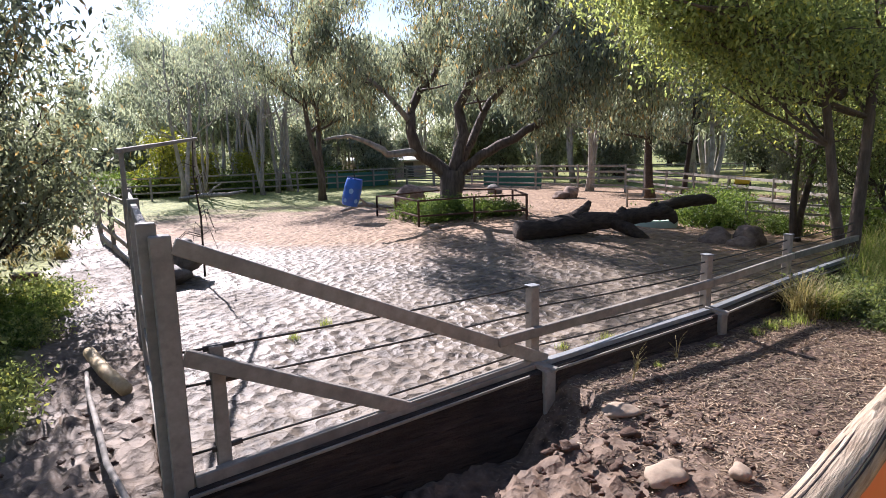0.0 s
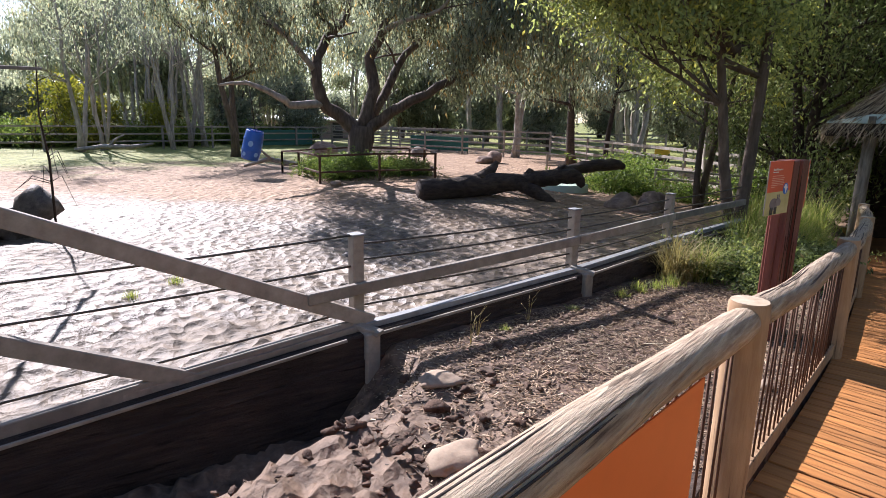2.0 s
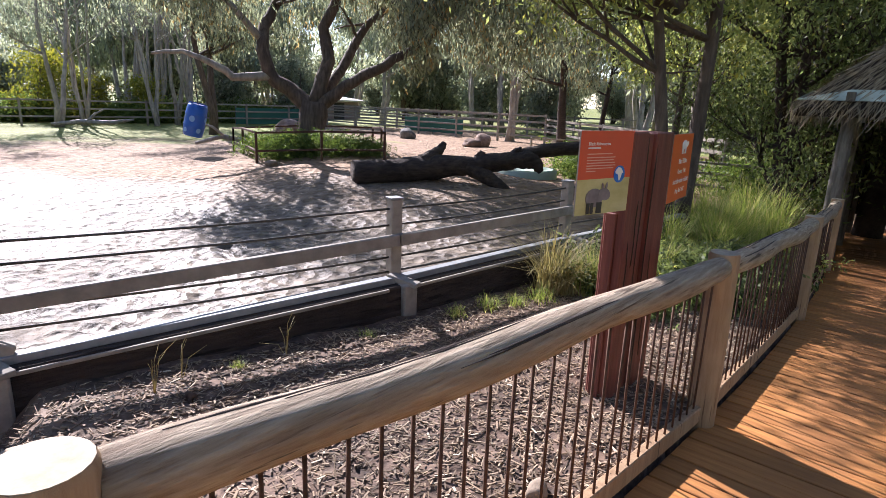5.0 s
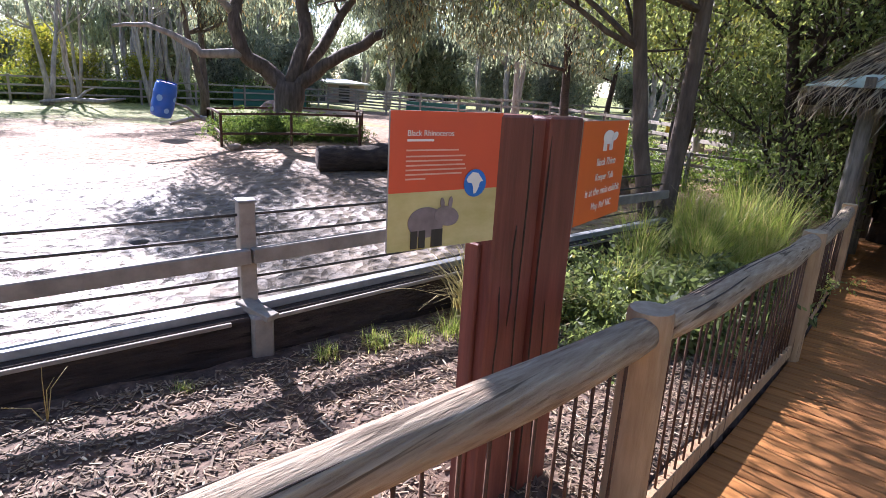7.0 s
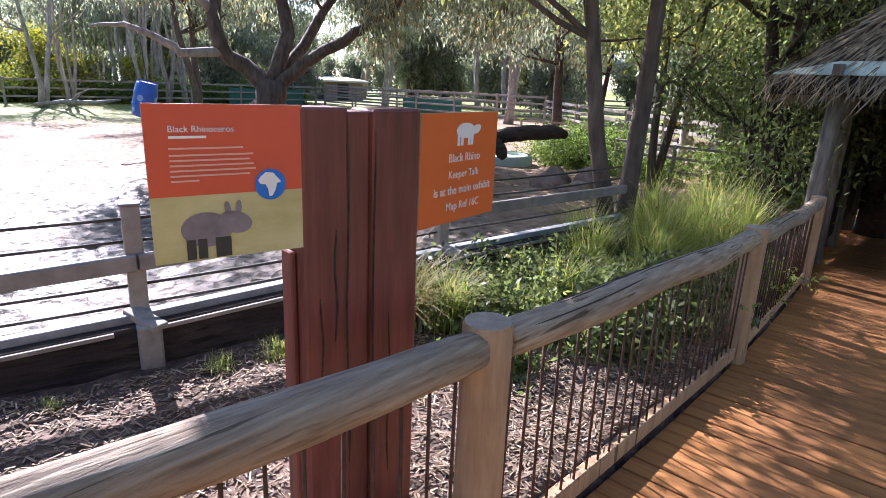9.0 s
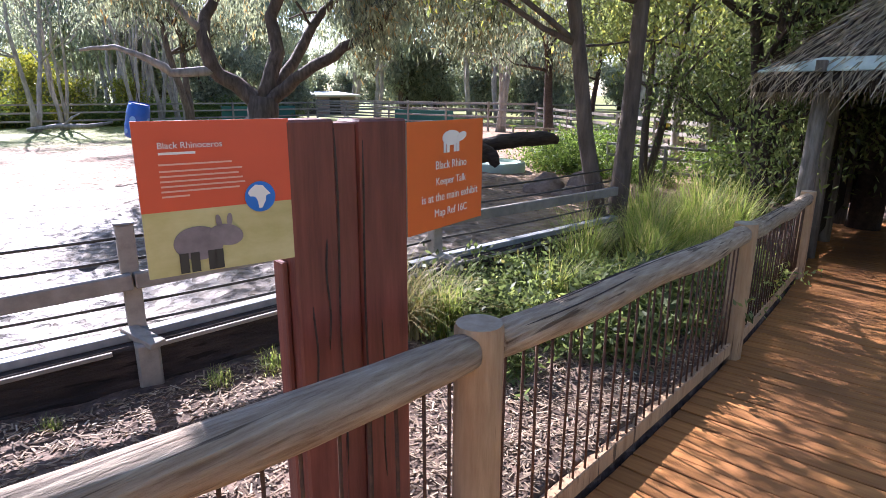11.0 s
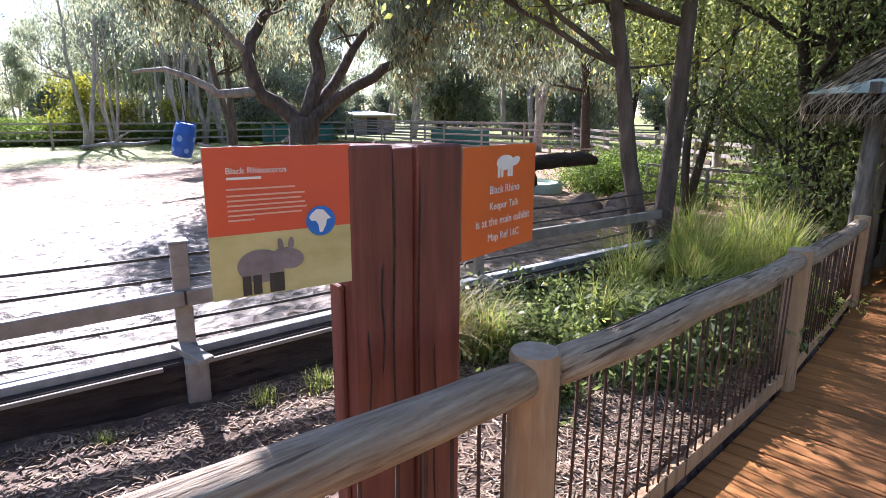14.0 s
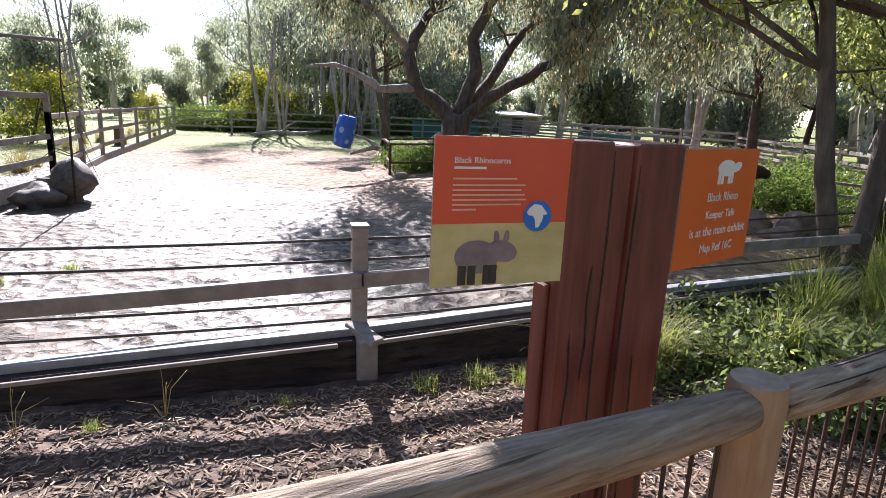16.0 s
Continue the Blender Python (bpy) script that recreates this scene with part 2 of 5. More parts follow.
def rings(points, radii, sides=8, wobble=0.0, rng=None, closed=True):
    """Vertices and faces of a tapered tube through the points."""
    pts = [Vector(p) for p in points]
    verts, faces = [], []
    ref = Vector((0.31, 0.17, 0.93))
    for i, p in enumerate(pts):
        d = (pts[min(i + 1, len(pts) - 1)] - pts[max(i - 1, 0)]).normalized()
        if abs(d.dot(ref)) > 0.97:
            ref = Vector((0.9, 0.3, 0.1))
        s = d.cross(ref).normalized()
        c = d.cross(s)
        for k in range(sides):
            a = 2 * math.pi * k / sides
            r = radii[i] * (1 + (wobble * (rng.random() - 0.5) * 2 if rng else 0))
            verts.append(p + (s * math.cos(a) + c * math.sin(a)) * r)
    for i in range(len(pts) - 1):
        for k in range(sides):
            j = (k + 1) % sides
            faces.append((i * sides + k, i * sides + j, (i + 1) * sides + j, (i + 1) * sides + k))
    if closed:
        faces.append(tuple(range(sides))[::-1])
        faces.append(tuple((len(pts) - 1) * sides + k for k in range(sides)))
    return verts, faces


def tube(name, points, radii, mat, sides=8, wobble=0.0, rng=None):
    v, f = rings(points, radii if hasattr(radii, "__len__") else [radii] * len(points), sides, wobble, rng)
    return mesh_of(name, v, f, mat, True)


def join(name, pieces, mat, smooth=True):
    verts, faces = [], []
    for v, f in pieces:
        o = len(verts)
        verts += list(v)
        faces += [tuple(i + o for i in q) for q in f]
    return mesh_of(name, verts, faces, mat, smooth)


def boulder(name, size, mat, seed, rough=0.22, detail=3):
    bm = bmesh.new()
    bmesh.ops.create_icosphere(bm, subdivisions=detail, radius=0.5)
    for v in bm.verts:
        p = v.co.copy()
        k = 1 + rough * 1.6 * noise.noise(p * 2.1 + Vector((seed * 7.3, 0, 0))) + rough * 0.5 * noise.noise(p * 6 + Vector((0, seed * 3.1, 0)))
        q = p * k
        q.z = max(q.z, -0.38)
        v.co = Vector((q.x * size[0], q.y * size[1], (q.z + 0.38) * size[2]))
    for f in bm.faces:
        f.smooth = True
    return bm


# ---- ground heights ----
def fall(x):
    """The garden and the deck slope down along the walk."""
    return -0.060 * (x - 6.4)


def pen_z(x, y):
    return -0.48 + 0.65 * math.exp(-((x - 10.5) / 5) ** 2 - ((y - 15.5) / 6) ** 2)


def wall_y(x):
    """The line of the near pen wall."""
    return 3.88 if x < 5.6 else 3.88 + 0.16 * (x - 5.6)


def fence_x(y):
    """The line of the fence between the pen and the muddy path."""
    return 0.27 + 0.02 * (y - 4) if y < 15.5 else max(-0.55, 0.5 - 0.06 * (y - 15.5))


def garden_z(x, y):
    z = 0.1 + min(0.0, fall(x) * 0.9)
    edge = 2.35 + 0.33 * (x - 1.0)  # the dug trench along the wall
    z -= 0.56 * min(1.0, max(0.0, (y - edge) / 0.4)) * min(1.0, max(0.0, (3.35 - x) / 0.5))
    return z


def deck_z(x):
    return fall(x)


def bend_point(s, off=0.0):
    """A point of the railing line, s along it from the first post and off to its garden side."""
    h = HEAD + TURN * s
    if s < 0:
        h = radians(13.0)
        return Vector((RAIL0.x + s * math.cos(h) - off * math.sin(h), RAIL0.y + s * math.sin(h) + off * math.cos(h), 0))
    x = RAIL0.x + (math.sin(h) - math.sin(HEAD)) / TURN
    y = RAIL0.y - (math.cos(h) - math.cos(HEAD)) / TURN
    return Vector((x - off * math.sin(h), y + off * math.cos(h), 0))


def rail_off(x, y):
    """Distance from the railing line to its garden side."""
    run = max(-20.0, min(20.0, (x - RAIL0.x) / U.x))
    h = HEAD + TURN * run if run > 0 else radians(13.0)
    p = bend_point(run)
    return (x - p.x) * -math.sin(h) + (y - p.y) * math.cos(h)


def ground_z(x, y):
    """Height of the smooth ground sheet."""
    if x > fence_x(y) and y > wall_y(x):
        z = pen_z(x, y)
    elif x <= fence_x(y) and y > 3.4:
        z = -0.24 - 0.22 * min(1.0, max(0.0, (y - 8) / 12))
    else:
        z = garden_z(x, y)
    if rail_off(x, y) < 0.02:
        z = min(z, deck_z(x) - 0.14)
    return z


# ---- ground: one sheet to the horizon ----
def axis(parts):
    out = []
    for a, b, step in parts:
        k = max(1, round((b - a) / step))
        out += [a + (b - a) * i / k for i in range(k)]
    return out + [parts[-1][1]]


def build_ground():
    xs = axis(((-900, -120, 130), (-120, -30, 15), (-30, -5, 1.6), (-5, -2.4, 0.2), (-2.4, -0.1, 0.06), (-0.1, 0.3, 0.08), (0.3, 4.4, 0.045), (4.4, 8.5, 0.07), (8.5, 20, 0.2), (20, 44, 1.2), (44, 120, 12), (120, 900, 130)))
    ys = axis(((-900, -120, 130), (-120, -20, 14), (-20, -2, 1.5), (-2, 0.6, 0.2), (0.6, 3.8, 0.05), (3.8, 4.2, 0.05), (4.2, 9, 0.09), (9, 20, 0.22), (20, 48, 0.8), (48, 120, 9), (120, 900, 130)))
    verts, faces, mask = [], [], []
    for y in ys:
        for x in xs:
            z = ground_z(x, y)
            n1 = noise.noise(Vector((x * 0.55, y * 0.55, 3)))
            n2 = noise.noise(Vector((x * 2.6, y * 2.6, 9)))
            n3 = noise.noise(Vector((x * 7.5, y * 7.5, 1)))
            pen = x > fence_x(y) and y > wall_y(x)
            path = x <= fence_x(y) and y > 3.4
            mulch = (0.25 if y > 9.5 + 2 * n1 else 0.35) if path else 0.0 if pen else min(1.0, max(0.66, (x - 2.9 + 0.7 * n1) / 1.0))
            if pen and y < 34:
                churn = max(0.0, 1 - max(0.0, y - 8) / 16) * max(0.15, 1 - max(0.0, x - 5) / 7)
                n4 = noise.noise(Vector((x * 5.2, y * 5.2, 6)))
                z += 0.05 * n2 * churn + 0.05 * churn * n3 * (0.4 + abs(n2)) + 0.03 * n1 - 0.05 * max(churn, 0.3) * max(0.0, n4 - 0.12)
            elif path and x > -4 and y < 20:
                z += 0.07 * n2 + 0.11 * abs(n3) + 0.06 * noise.noise(Vector((x * 14, y * 14, 4)))
            elif -4 < x < 14 and -1 < y < 4.2:
                lump = min(1.0, max(0.0, (3.6 + 0.8 * n1 - x) / 1.2))
                z += 0.02 * n2 + 0.012 * n3 + lump * (0.11 * abs(n2) + 0.09 * abs(n3) - 0.04 + 0.05 * noise.noise(Vector((x * 15, y * 15, 4))))
            grass = 0.0
            if y > 23 and x < 19:
                grass = min(1.0, max(0.0, (y - 26 + 5 * n1) / 5))
            if x < -0.8 - 0.4 * n1 and y > 5.0:
                grass = min(1.0, (-0.8 - 0.4 * n1 - x) / 0.5)
            if y > 42 or x > 30 or x < -6 or y < -3:
                grass = 1.0
            red = 0.25 if path and y < 9.5 + 2 * n1 else min(0.5, max(0.3, 3.9 - x)) if not pen and not path else 0.0
            if pen:
                red = min(1.0, max(0.0, (y - 9.5 - 1.6 * max(0, 7 - x) * 0.9 + 2.5 * n1) / 4))
                if x > 9:
                    red = max(red, min(1.0, (x - 9) / 3))
            verts.append((x, y, z))
            mask.append((mulch, grass, red, 1.0))
    w = len(xs)
    for j in range(len(ys) - 1):
        for i in range(w - 1):
            a = j * w + i
            faces.append((a, a + 1, a + w + 1, a + w))
    me = bpy.data.meshes.new("ground")
    me.from_pydata(verts, [], faces)
    at = me.color_attributes.new("cover", "FLOAT_COLOR", "POINT")
    at.data.foreach_set("color", np.array(mask, dtype=np.float32).reshape(-1))
    me.polygons.foreach_set("use_smooth", [True] * len(me.polygons))
    m, n, l, b = material("ground_cover", 0.7, 0, 0.4)
    cover = n.new("ShaderNodeVertexColor")
    cover.layer_name = "cover"
    sep = n.new("ShaderNodeSeparateColor")
    l.new(cover.outputs[0], sep.inputs[0])
    fine = noise_node(n, l, 22, 8)
    mid = noise_node(n, l, 3.2, 6)
    broad = noise_node(n, l, 0.5, 4)
    mud = ramp(n, l, mid.outputs[0], ((0.3, (0.055, 0.039, 0.026)), (0.5, (0.13, 0.097, 0.064)), (0.72, (0.25, 0.198, 0.138)))).outputs[0]
    mud = mix(n, l, ramp(n, l, fine.outputs[0], ((0.35, (0, 0, 0)), (0.7, (0.5, 0.5, 0.5)))).outputs[0], mud, (0.21, 0.165, 0.13))
    redc = ramp(n, l, mid.outputs[0], ((0.3, (0.205, 0.125, 0.072)), (0.6, (0.335, 0.22, 0.132)), (0.8, (0.45, 0.325, 0.215)))).outputs[0]
    chips = ramp(n, l, fine.outputs[0], ((0.3, (0.055, 0.034, 0.024)), (0.6, (0.145, 0.092, 0.062)), (0.8, (0.29, 0.20, 0.14)))).outputs[0]
    green = ramp(n, l, mid.outputs[0], ((0.3, (0.10, 0.12, 0.025)), (0.55, (0.24, 0.26, 0.06)), (0.75, (0.36, 0.30, 0.12)))).outputs[0]
    col = mix(n, l, sep.outputs[2], mud, redc)
    col = mix(n, l, sep.outputs[0], col, chips)
    col = mix(n, l, sep.outputs[1], col, green)
    l.new(col, b.inputs["Base Color"])
    # wet mud: patches of shine where neither chips nor grass nor dry dirt lie
    wet = ramp(n, l, broad.outputs[0], ((0.36, (0.5, 0.5, 0.5)), (0.62, (0.72, 0.72, 0.72)))).outputs[0]
    dry = n.new("ShaderNodeMath")
    dry.operation = "MAXIMUM"
    l.new(sep.outputs[0], dry.inputs[0])
    l.new(sep.outputs[1], dry.inputs[1])
    dry2 = n.new("ShaderNodeMath")
    dry2.operation = "MAXIMUM"
    l.new(dry.outputs[0], dry2.inputs[0])
    l.new(sep.outputs[2], dry2.inputs[1])
    l.new(mix(n, l, dry2.outputs[0], wet, (0.85, 0.85, 0.85)), b.inputs["Roughness"])
    v = n.new("ShaderNodeTexVoronoi")
    v.inputs["Scale"].default_value = 6.5
    tc = n.new("ShaderNodeTexCoord")
    wob = n.new("ShaderNodeMix")
    wob.data_type = "RGBA"
    wob.inputs[0].default_value = 0.12
    l.new(tc.outputs["Object"], wob.inputs[6])
    l.new(noise_node(n, l, 3.0, 3).outputs[1], wob.inputs[7])
    l.new(wob.outputs[2], v.inputs["Vector"])
    # shade of the print hollows put into the colour, darkest at each centre
    print_shade = ramp(n, l, v.outputs["Distance"], ((0.10, (0.26, 0.24, 0.225)), (0.40, (1.0, 1.0, 1.0)))).outputs[0]
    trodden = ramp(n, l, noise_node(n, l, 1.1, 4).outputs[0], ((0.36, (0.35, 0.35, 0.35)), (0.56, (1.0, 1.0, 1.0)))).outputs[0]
    l.new(mix(n, l, trodden, col, mix(n, l, 1.0, col, print_shade, "MULTIPLY")), b.inputs["Base Color"])
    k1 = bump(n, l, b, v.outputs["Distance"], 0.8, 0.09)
    k2 = bump(n, l, b, fine.outputs[0], 0.6, 0.03, k1)
    me.materials.append(m)
    tagged(new("ground", me), "churned wet mud, bark mulch and grass ground", "ground", kind="structure")


build_ground()

# ---- boardwalk ----
DECK_S = (-5.0, 15.5)  # along the railing line from its first post
DECK_W = 2.9


def on_line(s, off=0.0):
    p = bend_point(s, off)
    return Vector((p.x, p.y, deck_z(p.x)))


def rail_frame(s, off=0.0, lift=0.0):
    p = on_line(s, off)
    x = (on_line(s + 1, off) - p).normalized()
    y = Vector((0, 0, 1)).cross(x).normalized()
    m = Matrix((x, y, x.cross(y))).transposed().to_4x4()
    return Matrix.Translation(p + Vector((0, 0, lift))) @ m


boardwalk = thing("floor_boardwalk", "ochre timber boardwalk dusted with red sand", "boardwalk", kind="structure")
joist = beam(on_line(DECK_S[0], -0.25) - Vector((0, 0, 0.12)), on_line(DECK_S[1], -0.25) - Vector((0, 0, 0.12)), 0.12, 0.14)
part("joist", joist, DEADWOOD, boardwalk)
part("joist", beam(on_line(DECK_S[0], -DECK_W + 0.3) - Vector((0, 0, 0.12)), on_line(DECK_S[1], -DECK_W + 0.3) - Vector((0, 0, 0.12)), 0.12, 0.14), DEADWOOD, boardwalk)


def build_planks():
    bm = block((DECK_W, 0.119, 0.03), (0, 0, -0.016), 0.004)
    me = bpy.data.meshes.new("plank")
    bm.to_mesh(me)
    bm.free()
    me.materials.append(DECK)
    rng = random.Random(5)
    s = DECK_S[0]
    while s < DECK_S[1]:
        ob = new("plank", me)
        ob.parent = boardwalk
        ob.matrix_world = rail_frame(s, -DECK_W / 2 - 0.02) @ pose(rng.uniform(-0.006, 0.006), 0, rng.uniform(-0.002, 0.002), 0, 0, 90 + rng.uniform(-0.15, 0.15))
        s += 0.128


# ---- railing of round logs and thin rods ----
def build_railing():
    rng = random.Random(11)
    posts = [-3.0, 0.0, 2.95, 5.85, 8.95]
    made = []
    for i, s in enumerate(posts):
        p = on_line(s)
        t = thing("railing_post", "round weathered pine post of the walkway railing", "railing post", p, 15.3, "walkway railing")
        r = 0.076
        v, f = rings([(0, 0, -0.3), (0, 0, 0.2), (0, 0, 0.6), (0, 0, 0.915), (0, 0, 0.928)], [r * 1.03, r * 1.02, r, r * 0.985, r * 0.92], 20, 0.012, rng, False)
        shaft = part("shaft", mesh_of("shaft", v, f, POSTWOOD, True), POSTWOOD, t)
        v, f = rings([(0, 0, 0.91), (0, 0, 0.9295)], [r * 0.93, r * 0.915], 20)
        part("top", mesh_of("top", v, f, LOGEND), LOGEND, shaft, "pale sawn post top with growth rings")
        made.append(s)
    for i, (a, b) in enumerate(zip(posts[:-1], posts[1:])):
        t = thing("railing_bay", "weathered log rail over thin rusty rods", "railing", on_line((a + b) / 2), 15.3, "walkway railing")
        inv = t.matrix_world.inverted()
        a2, b2 = a + 0.06, b - 0.06
        pts, rad = [], []
        k = 26
        for j in range(k + 1):
            q = on_line(a2 + (b2 - a2) * j / k)
            pts.append(inv @ (q + Vector((0, 0, 0.85 + 0.005 * math.sin(j * 0.5 + i))) + V * 0.006 * math.sin(j * 0.37 + 2 * i)))
            rad.append(0.064 * (1 + 0.05 * math.sin(j * 0.6 + i * 2)) * (0.93 if j in (0, k) else 1))
        log = part("rail_log", tube("rail_log", pts, rad, LOG, 20, 0.022, rng), LOG, t, "weathered grey-brown log with long cracks")
        for c in range(6):  # long drying cracks
            j0, ang = rng.randint(1, 10), rng.uniform(0.5, 2.4)
            line = []
            for j in range(j0, j0 + rng.randint(7, 13)):
                up = math.sin(ang + 0.03 * (j - j0)) * rad[min(j, k)]
                side = -math.cos(ang + 0.03 * (j - j0)) * rad[min(j, k)]
                line.append(pts[min(j, k)] + Vector((0, side * 0.985, up * 0.985)))
            part("crack", tube("crack", line, [0.0012] + [0.0035] * (len(line) - 2) + [0.001], DEADWOOD, 5), DEADWOOD, log)
        part("bottom_rail", beam(inv @ (on_line(a + 0.08) + Vector((0, 0, 0.05))), inv @ (on_line(b - 0.08) + Vector((0, 0, 0.05))), 0.05, 0.09), POSTWOOD, t)
        rod = tube("rod", [(0, 0, 0.07), (0, 0, 0.45), (0, 0, 0.79)], 0.0055, RUST, 6)
        count = int((b - a - 0.2) / 0.098)
        for j in range(count):
            q = inv @ on_line(a + 0.13 + (b - a - 0.26) * j / (count - 1))
            part("rod", rod, RUST, t).matrix_local = pose(q.x, q.y, q.z, rng.uniform(-0.6, 0.6), rng.uniform(-0.6, 0.6), 0)
    # orange notice fixed to the rods of the first panel
    a, b = on_line(-2.0, -0.035), on_line(-0.62, -0.035)
    t = thing("notice_banner", "faded orange notice with pale lettering on the railing", "notice", (a + b) / 2, 15.3)
    inv = t.matrix_world.inverted()
    sheet = part("sheet", beam(inv @ (a + Vector((0, 0, 0.54))), inv @ (b + Vector((0, 0, 0.54))), 0.006, 0.5, 0.001), ORANGE, t)
    for z, words in ((0.66, (0.09, 0.12, 0.05)), (0.59, (0.06, 0.15, 0.08))):
        x = 0.12
        for w in words:
            part("letter_bar", block((w, 0.002, 0.034), (x + w / 2, -0.005, z), 0.0), WHITE, sheet)
            x += w + 0.02
    part("arrow", block((0.22, 0.002, 0.035), (0.35, -0.005, 0.44), 0.0), WHITE, sheet, "pale arrow")
    part("arrow", block((0.09, 0.002, 0.035), (0, 0, 0), 0.0, pose(0.45, -0.005, 0.465, 0, 35, 0)), WHITE, sheet)


build_railing()


# ---- near pen fence: corner post, braces, posts, cables, sleepers ----
def build_near_fence():
    rng = random.Random(21)
    t = thing("corner_post", "tall squared grey timber corner post with mud on its foot", "fence post", (0.335, 3.94, 0), 0)
    part("shaft", block((0.125, 0.125, 1.95), (0, 0, 0.64), 0.008), FENCE, t)
    part("footing", block((0.2, 0.2, 0.25), (0, 0, -0.27), 0.02), CONCRETE, t)
    t = thing("brace_gate", "grey timber braces running down from the tall corner post", "fence", (0.335, 3.94, 0), 0)
    def bar(name, a, b, w=0.06, h=0.115):
        part(name, beam(Vector(a) - Vector((0.29, 3.94, 0)), Vector(b) - Vector((0.29, 3.94, 0)), w, h), FENCE, t)
    bar("upper_arm", (0.36, 3.90, 1.55), (3.22, 3.86, 0.27), 0.06, 0.105)
    bar("lower_arm", (0.36, 3.92, 0.84), (1.98, 3.87, 0.10), 0.06, 0.105)
    bar("bottom_beam", (0.36, 3.90, 0.0), (3.2, 3.87, 0.27), 0.07, 0.10)
    part("short_post", block((0.09, 0.09, 1.2), (0.27, 0.07, 0.26), 0.006), FENCE, t)
    posts = [(3.17, 3.92), (5.575, 3.98), (7.69, 4.33)]
    tops = [0.925, 0.93, 0.92, 0.92]
    caps = [0.24, 0.34, 0.36, 0.36]
    for i, ((x, y), top, cap) in enumerate(zip(posts, tops, caps)):
        q = thing("fence_post", "square grey timber fence post on a mortar plinth", "fence post", (x, y, 0), 0 if i < 2 else 7, "pen fence posts")
        shaft = part("shaft", block((0.088, 0.088, top - cap + 0.05), (0, 0, (top + cap - 0.05) / 2), 0.006), FENCE, q)
        part("cap_plate", block((0.098, 0.098, 0.012), (0, 0, top + 0.008), 0.002), STEEL, shaft)
        plinth = part("plinth", block((0.115, 0.17, cap + 0.2), (0.02, -0.145, cap / 2 - 0.1), 0.012), CONCRETE, q)
        part("wedge", beam((0.07, -0.24, cap - 0.01), (-0.05, -0.04, cap + 0.035), 0.09, 0.035, 0.004), CONCRETE, plinth)
    # spans: middle rail, cables, cap channel and two courses of sleepers
    ends = [(0.36, 4.0), *posts, (10.0, 4.66)]
    for i, (a, b) in enumerate(zip(ends[:-1], ends[1:])):
        q = thing("fence_span", "grey timber rail and taut steel cables over a sleeper wall", "fence", ((a[0] + b[0]) / 2, (a[1] + b[1]) / 2, 0), 0, "pen fence spans")
        o = Vector(((a[0] + b[0]) / 2, (a[1] + b[1]) / 2, 0))
        A, B = Vector((*a, 0)) - o, Vector((*b, 0)) - o
        d = (B - A).normalized()
        side = Vector((d.y, -d.x, 0))  # towards the walkway
        ca, cb = (caps[max(i - 1, 0)], caps[min(i, 2)])
        if i == 0:
            ca = -0.02
        up = Vector((0, 0, 1))
        if i > 0:
            ra, rb = (0.555, 0.64, 0.655, 0.645, 0.62)[i - 1], (0.64, 0.655, 0.645)[min(i - 1, 2)]
            start = A + side * 0.07 - d * (0.42 if i == 1 else 0)
            part("rail", beam(start + up * (ra - (0.03 if i == 1 else 0)), B + side * 0.07 + up * rb, 0.05, 0.085), FENCE, q)
        for z in ((0.86, 0.74, 0.50, 0.39) if i else (0.93, 0.7, 0.36, 0.2)):
            pts = [A.lerp(B, k / 8) + up * (z + (0.0 if i else (-0.18 if z < 0.5 else -0.07) * (1 - k / 8) * 1.2) - 0.014 * math.sin(math.pi * k / 8)) for k in range(9)]
            cable = part("cable", tube("cable", pts, 0.009, CABLE, 6), CABLE, q)
            if i == 0:
                part("turnbuckle", tube("turnbuckle", [A.lerp(B, 0.06) + up * (pts[0].z - 0.0), A.lerp(B, 0.13) + up * pts[1].z], 0.02, CABLE, 8), CABLE, cable, "heavy cable tensioner")
        part("cap_channel", beam(A + side * 0.075 + up * (ca + 0.012), B + side * 0.075 + up * (cb + 0.012), 0.075, 0.045, 0.004), STEEL if i else FENCE, q, "pale steel channel on the wall")
        for c in range(2):
            h = (0.20, 0.26)[c]
            za, zb = (ca - 0.10 - 0.215 * c - 0.01, cb - 0.10 - 0.215 * c - 0.01)
            part("sleeper", beam(A + side * (0.12 + 0.012 * c) + up * za, B + side * (0.12 + 0.01 * c) + up * zb, 0.13, h, 0.014), SLEEPER, q)
        part("sleeper", beam(A + side * 0.13 + up * (ca - 0.6), B + side * 0.13 + up * (cb - 0.6), 0.13, 0.35, 0.014), SLEEPER, q)
        # ragged pale splinter edge along the top sleeper
        part("splinter_edge", beam(A + side * 0.192 + up * (ca - 0.03), B.lerp(A, 0.06) + side * 0.19 + up * (cb - 0.03), 0.02, 0.022, 0.003), FENCE, q, "pale splintered edge")


build_near_fence()


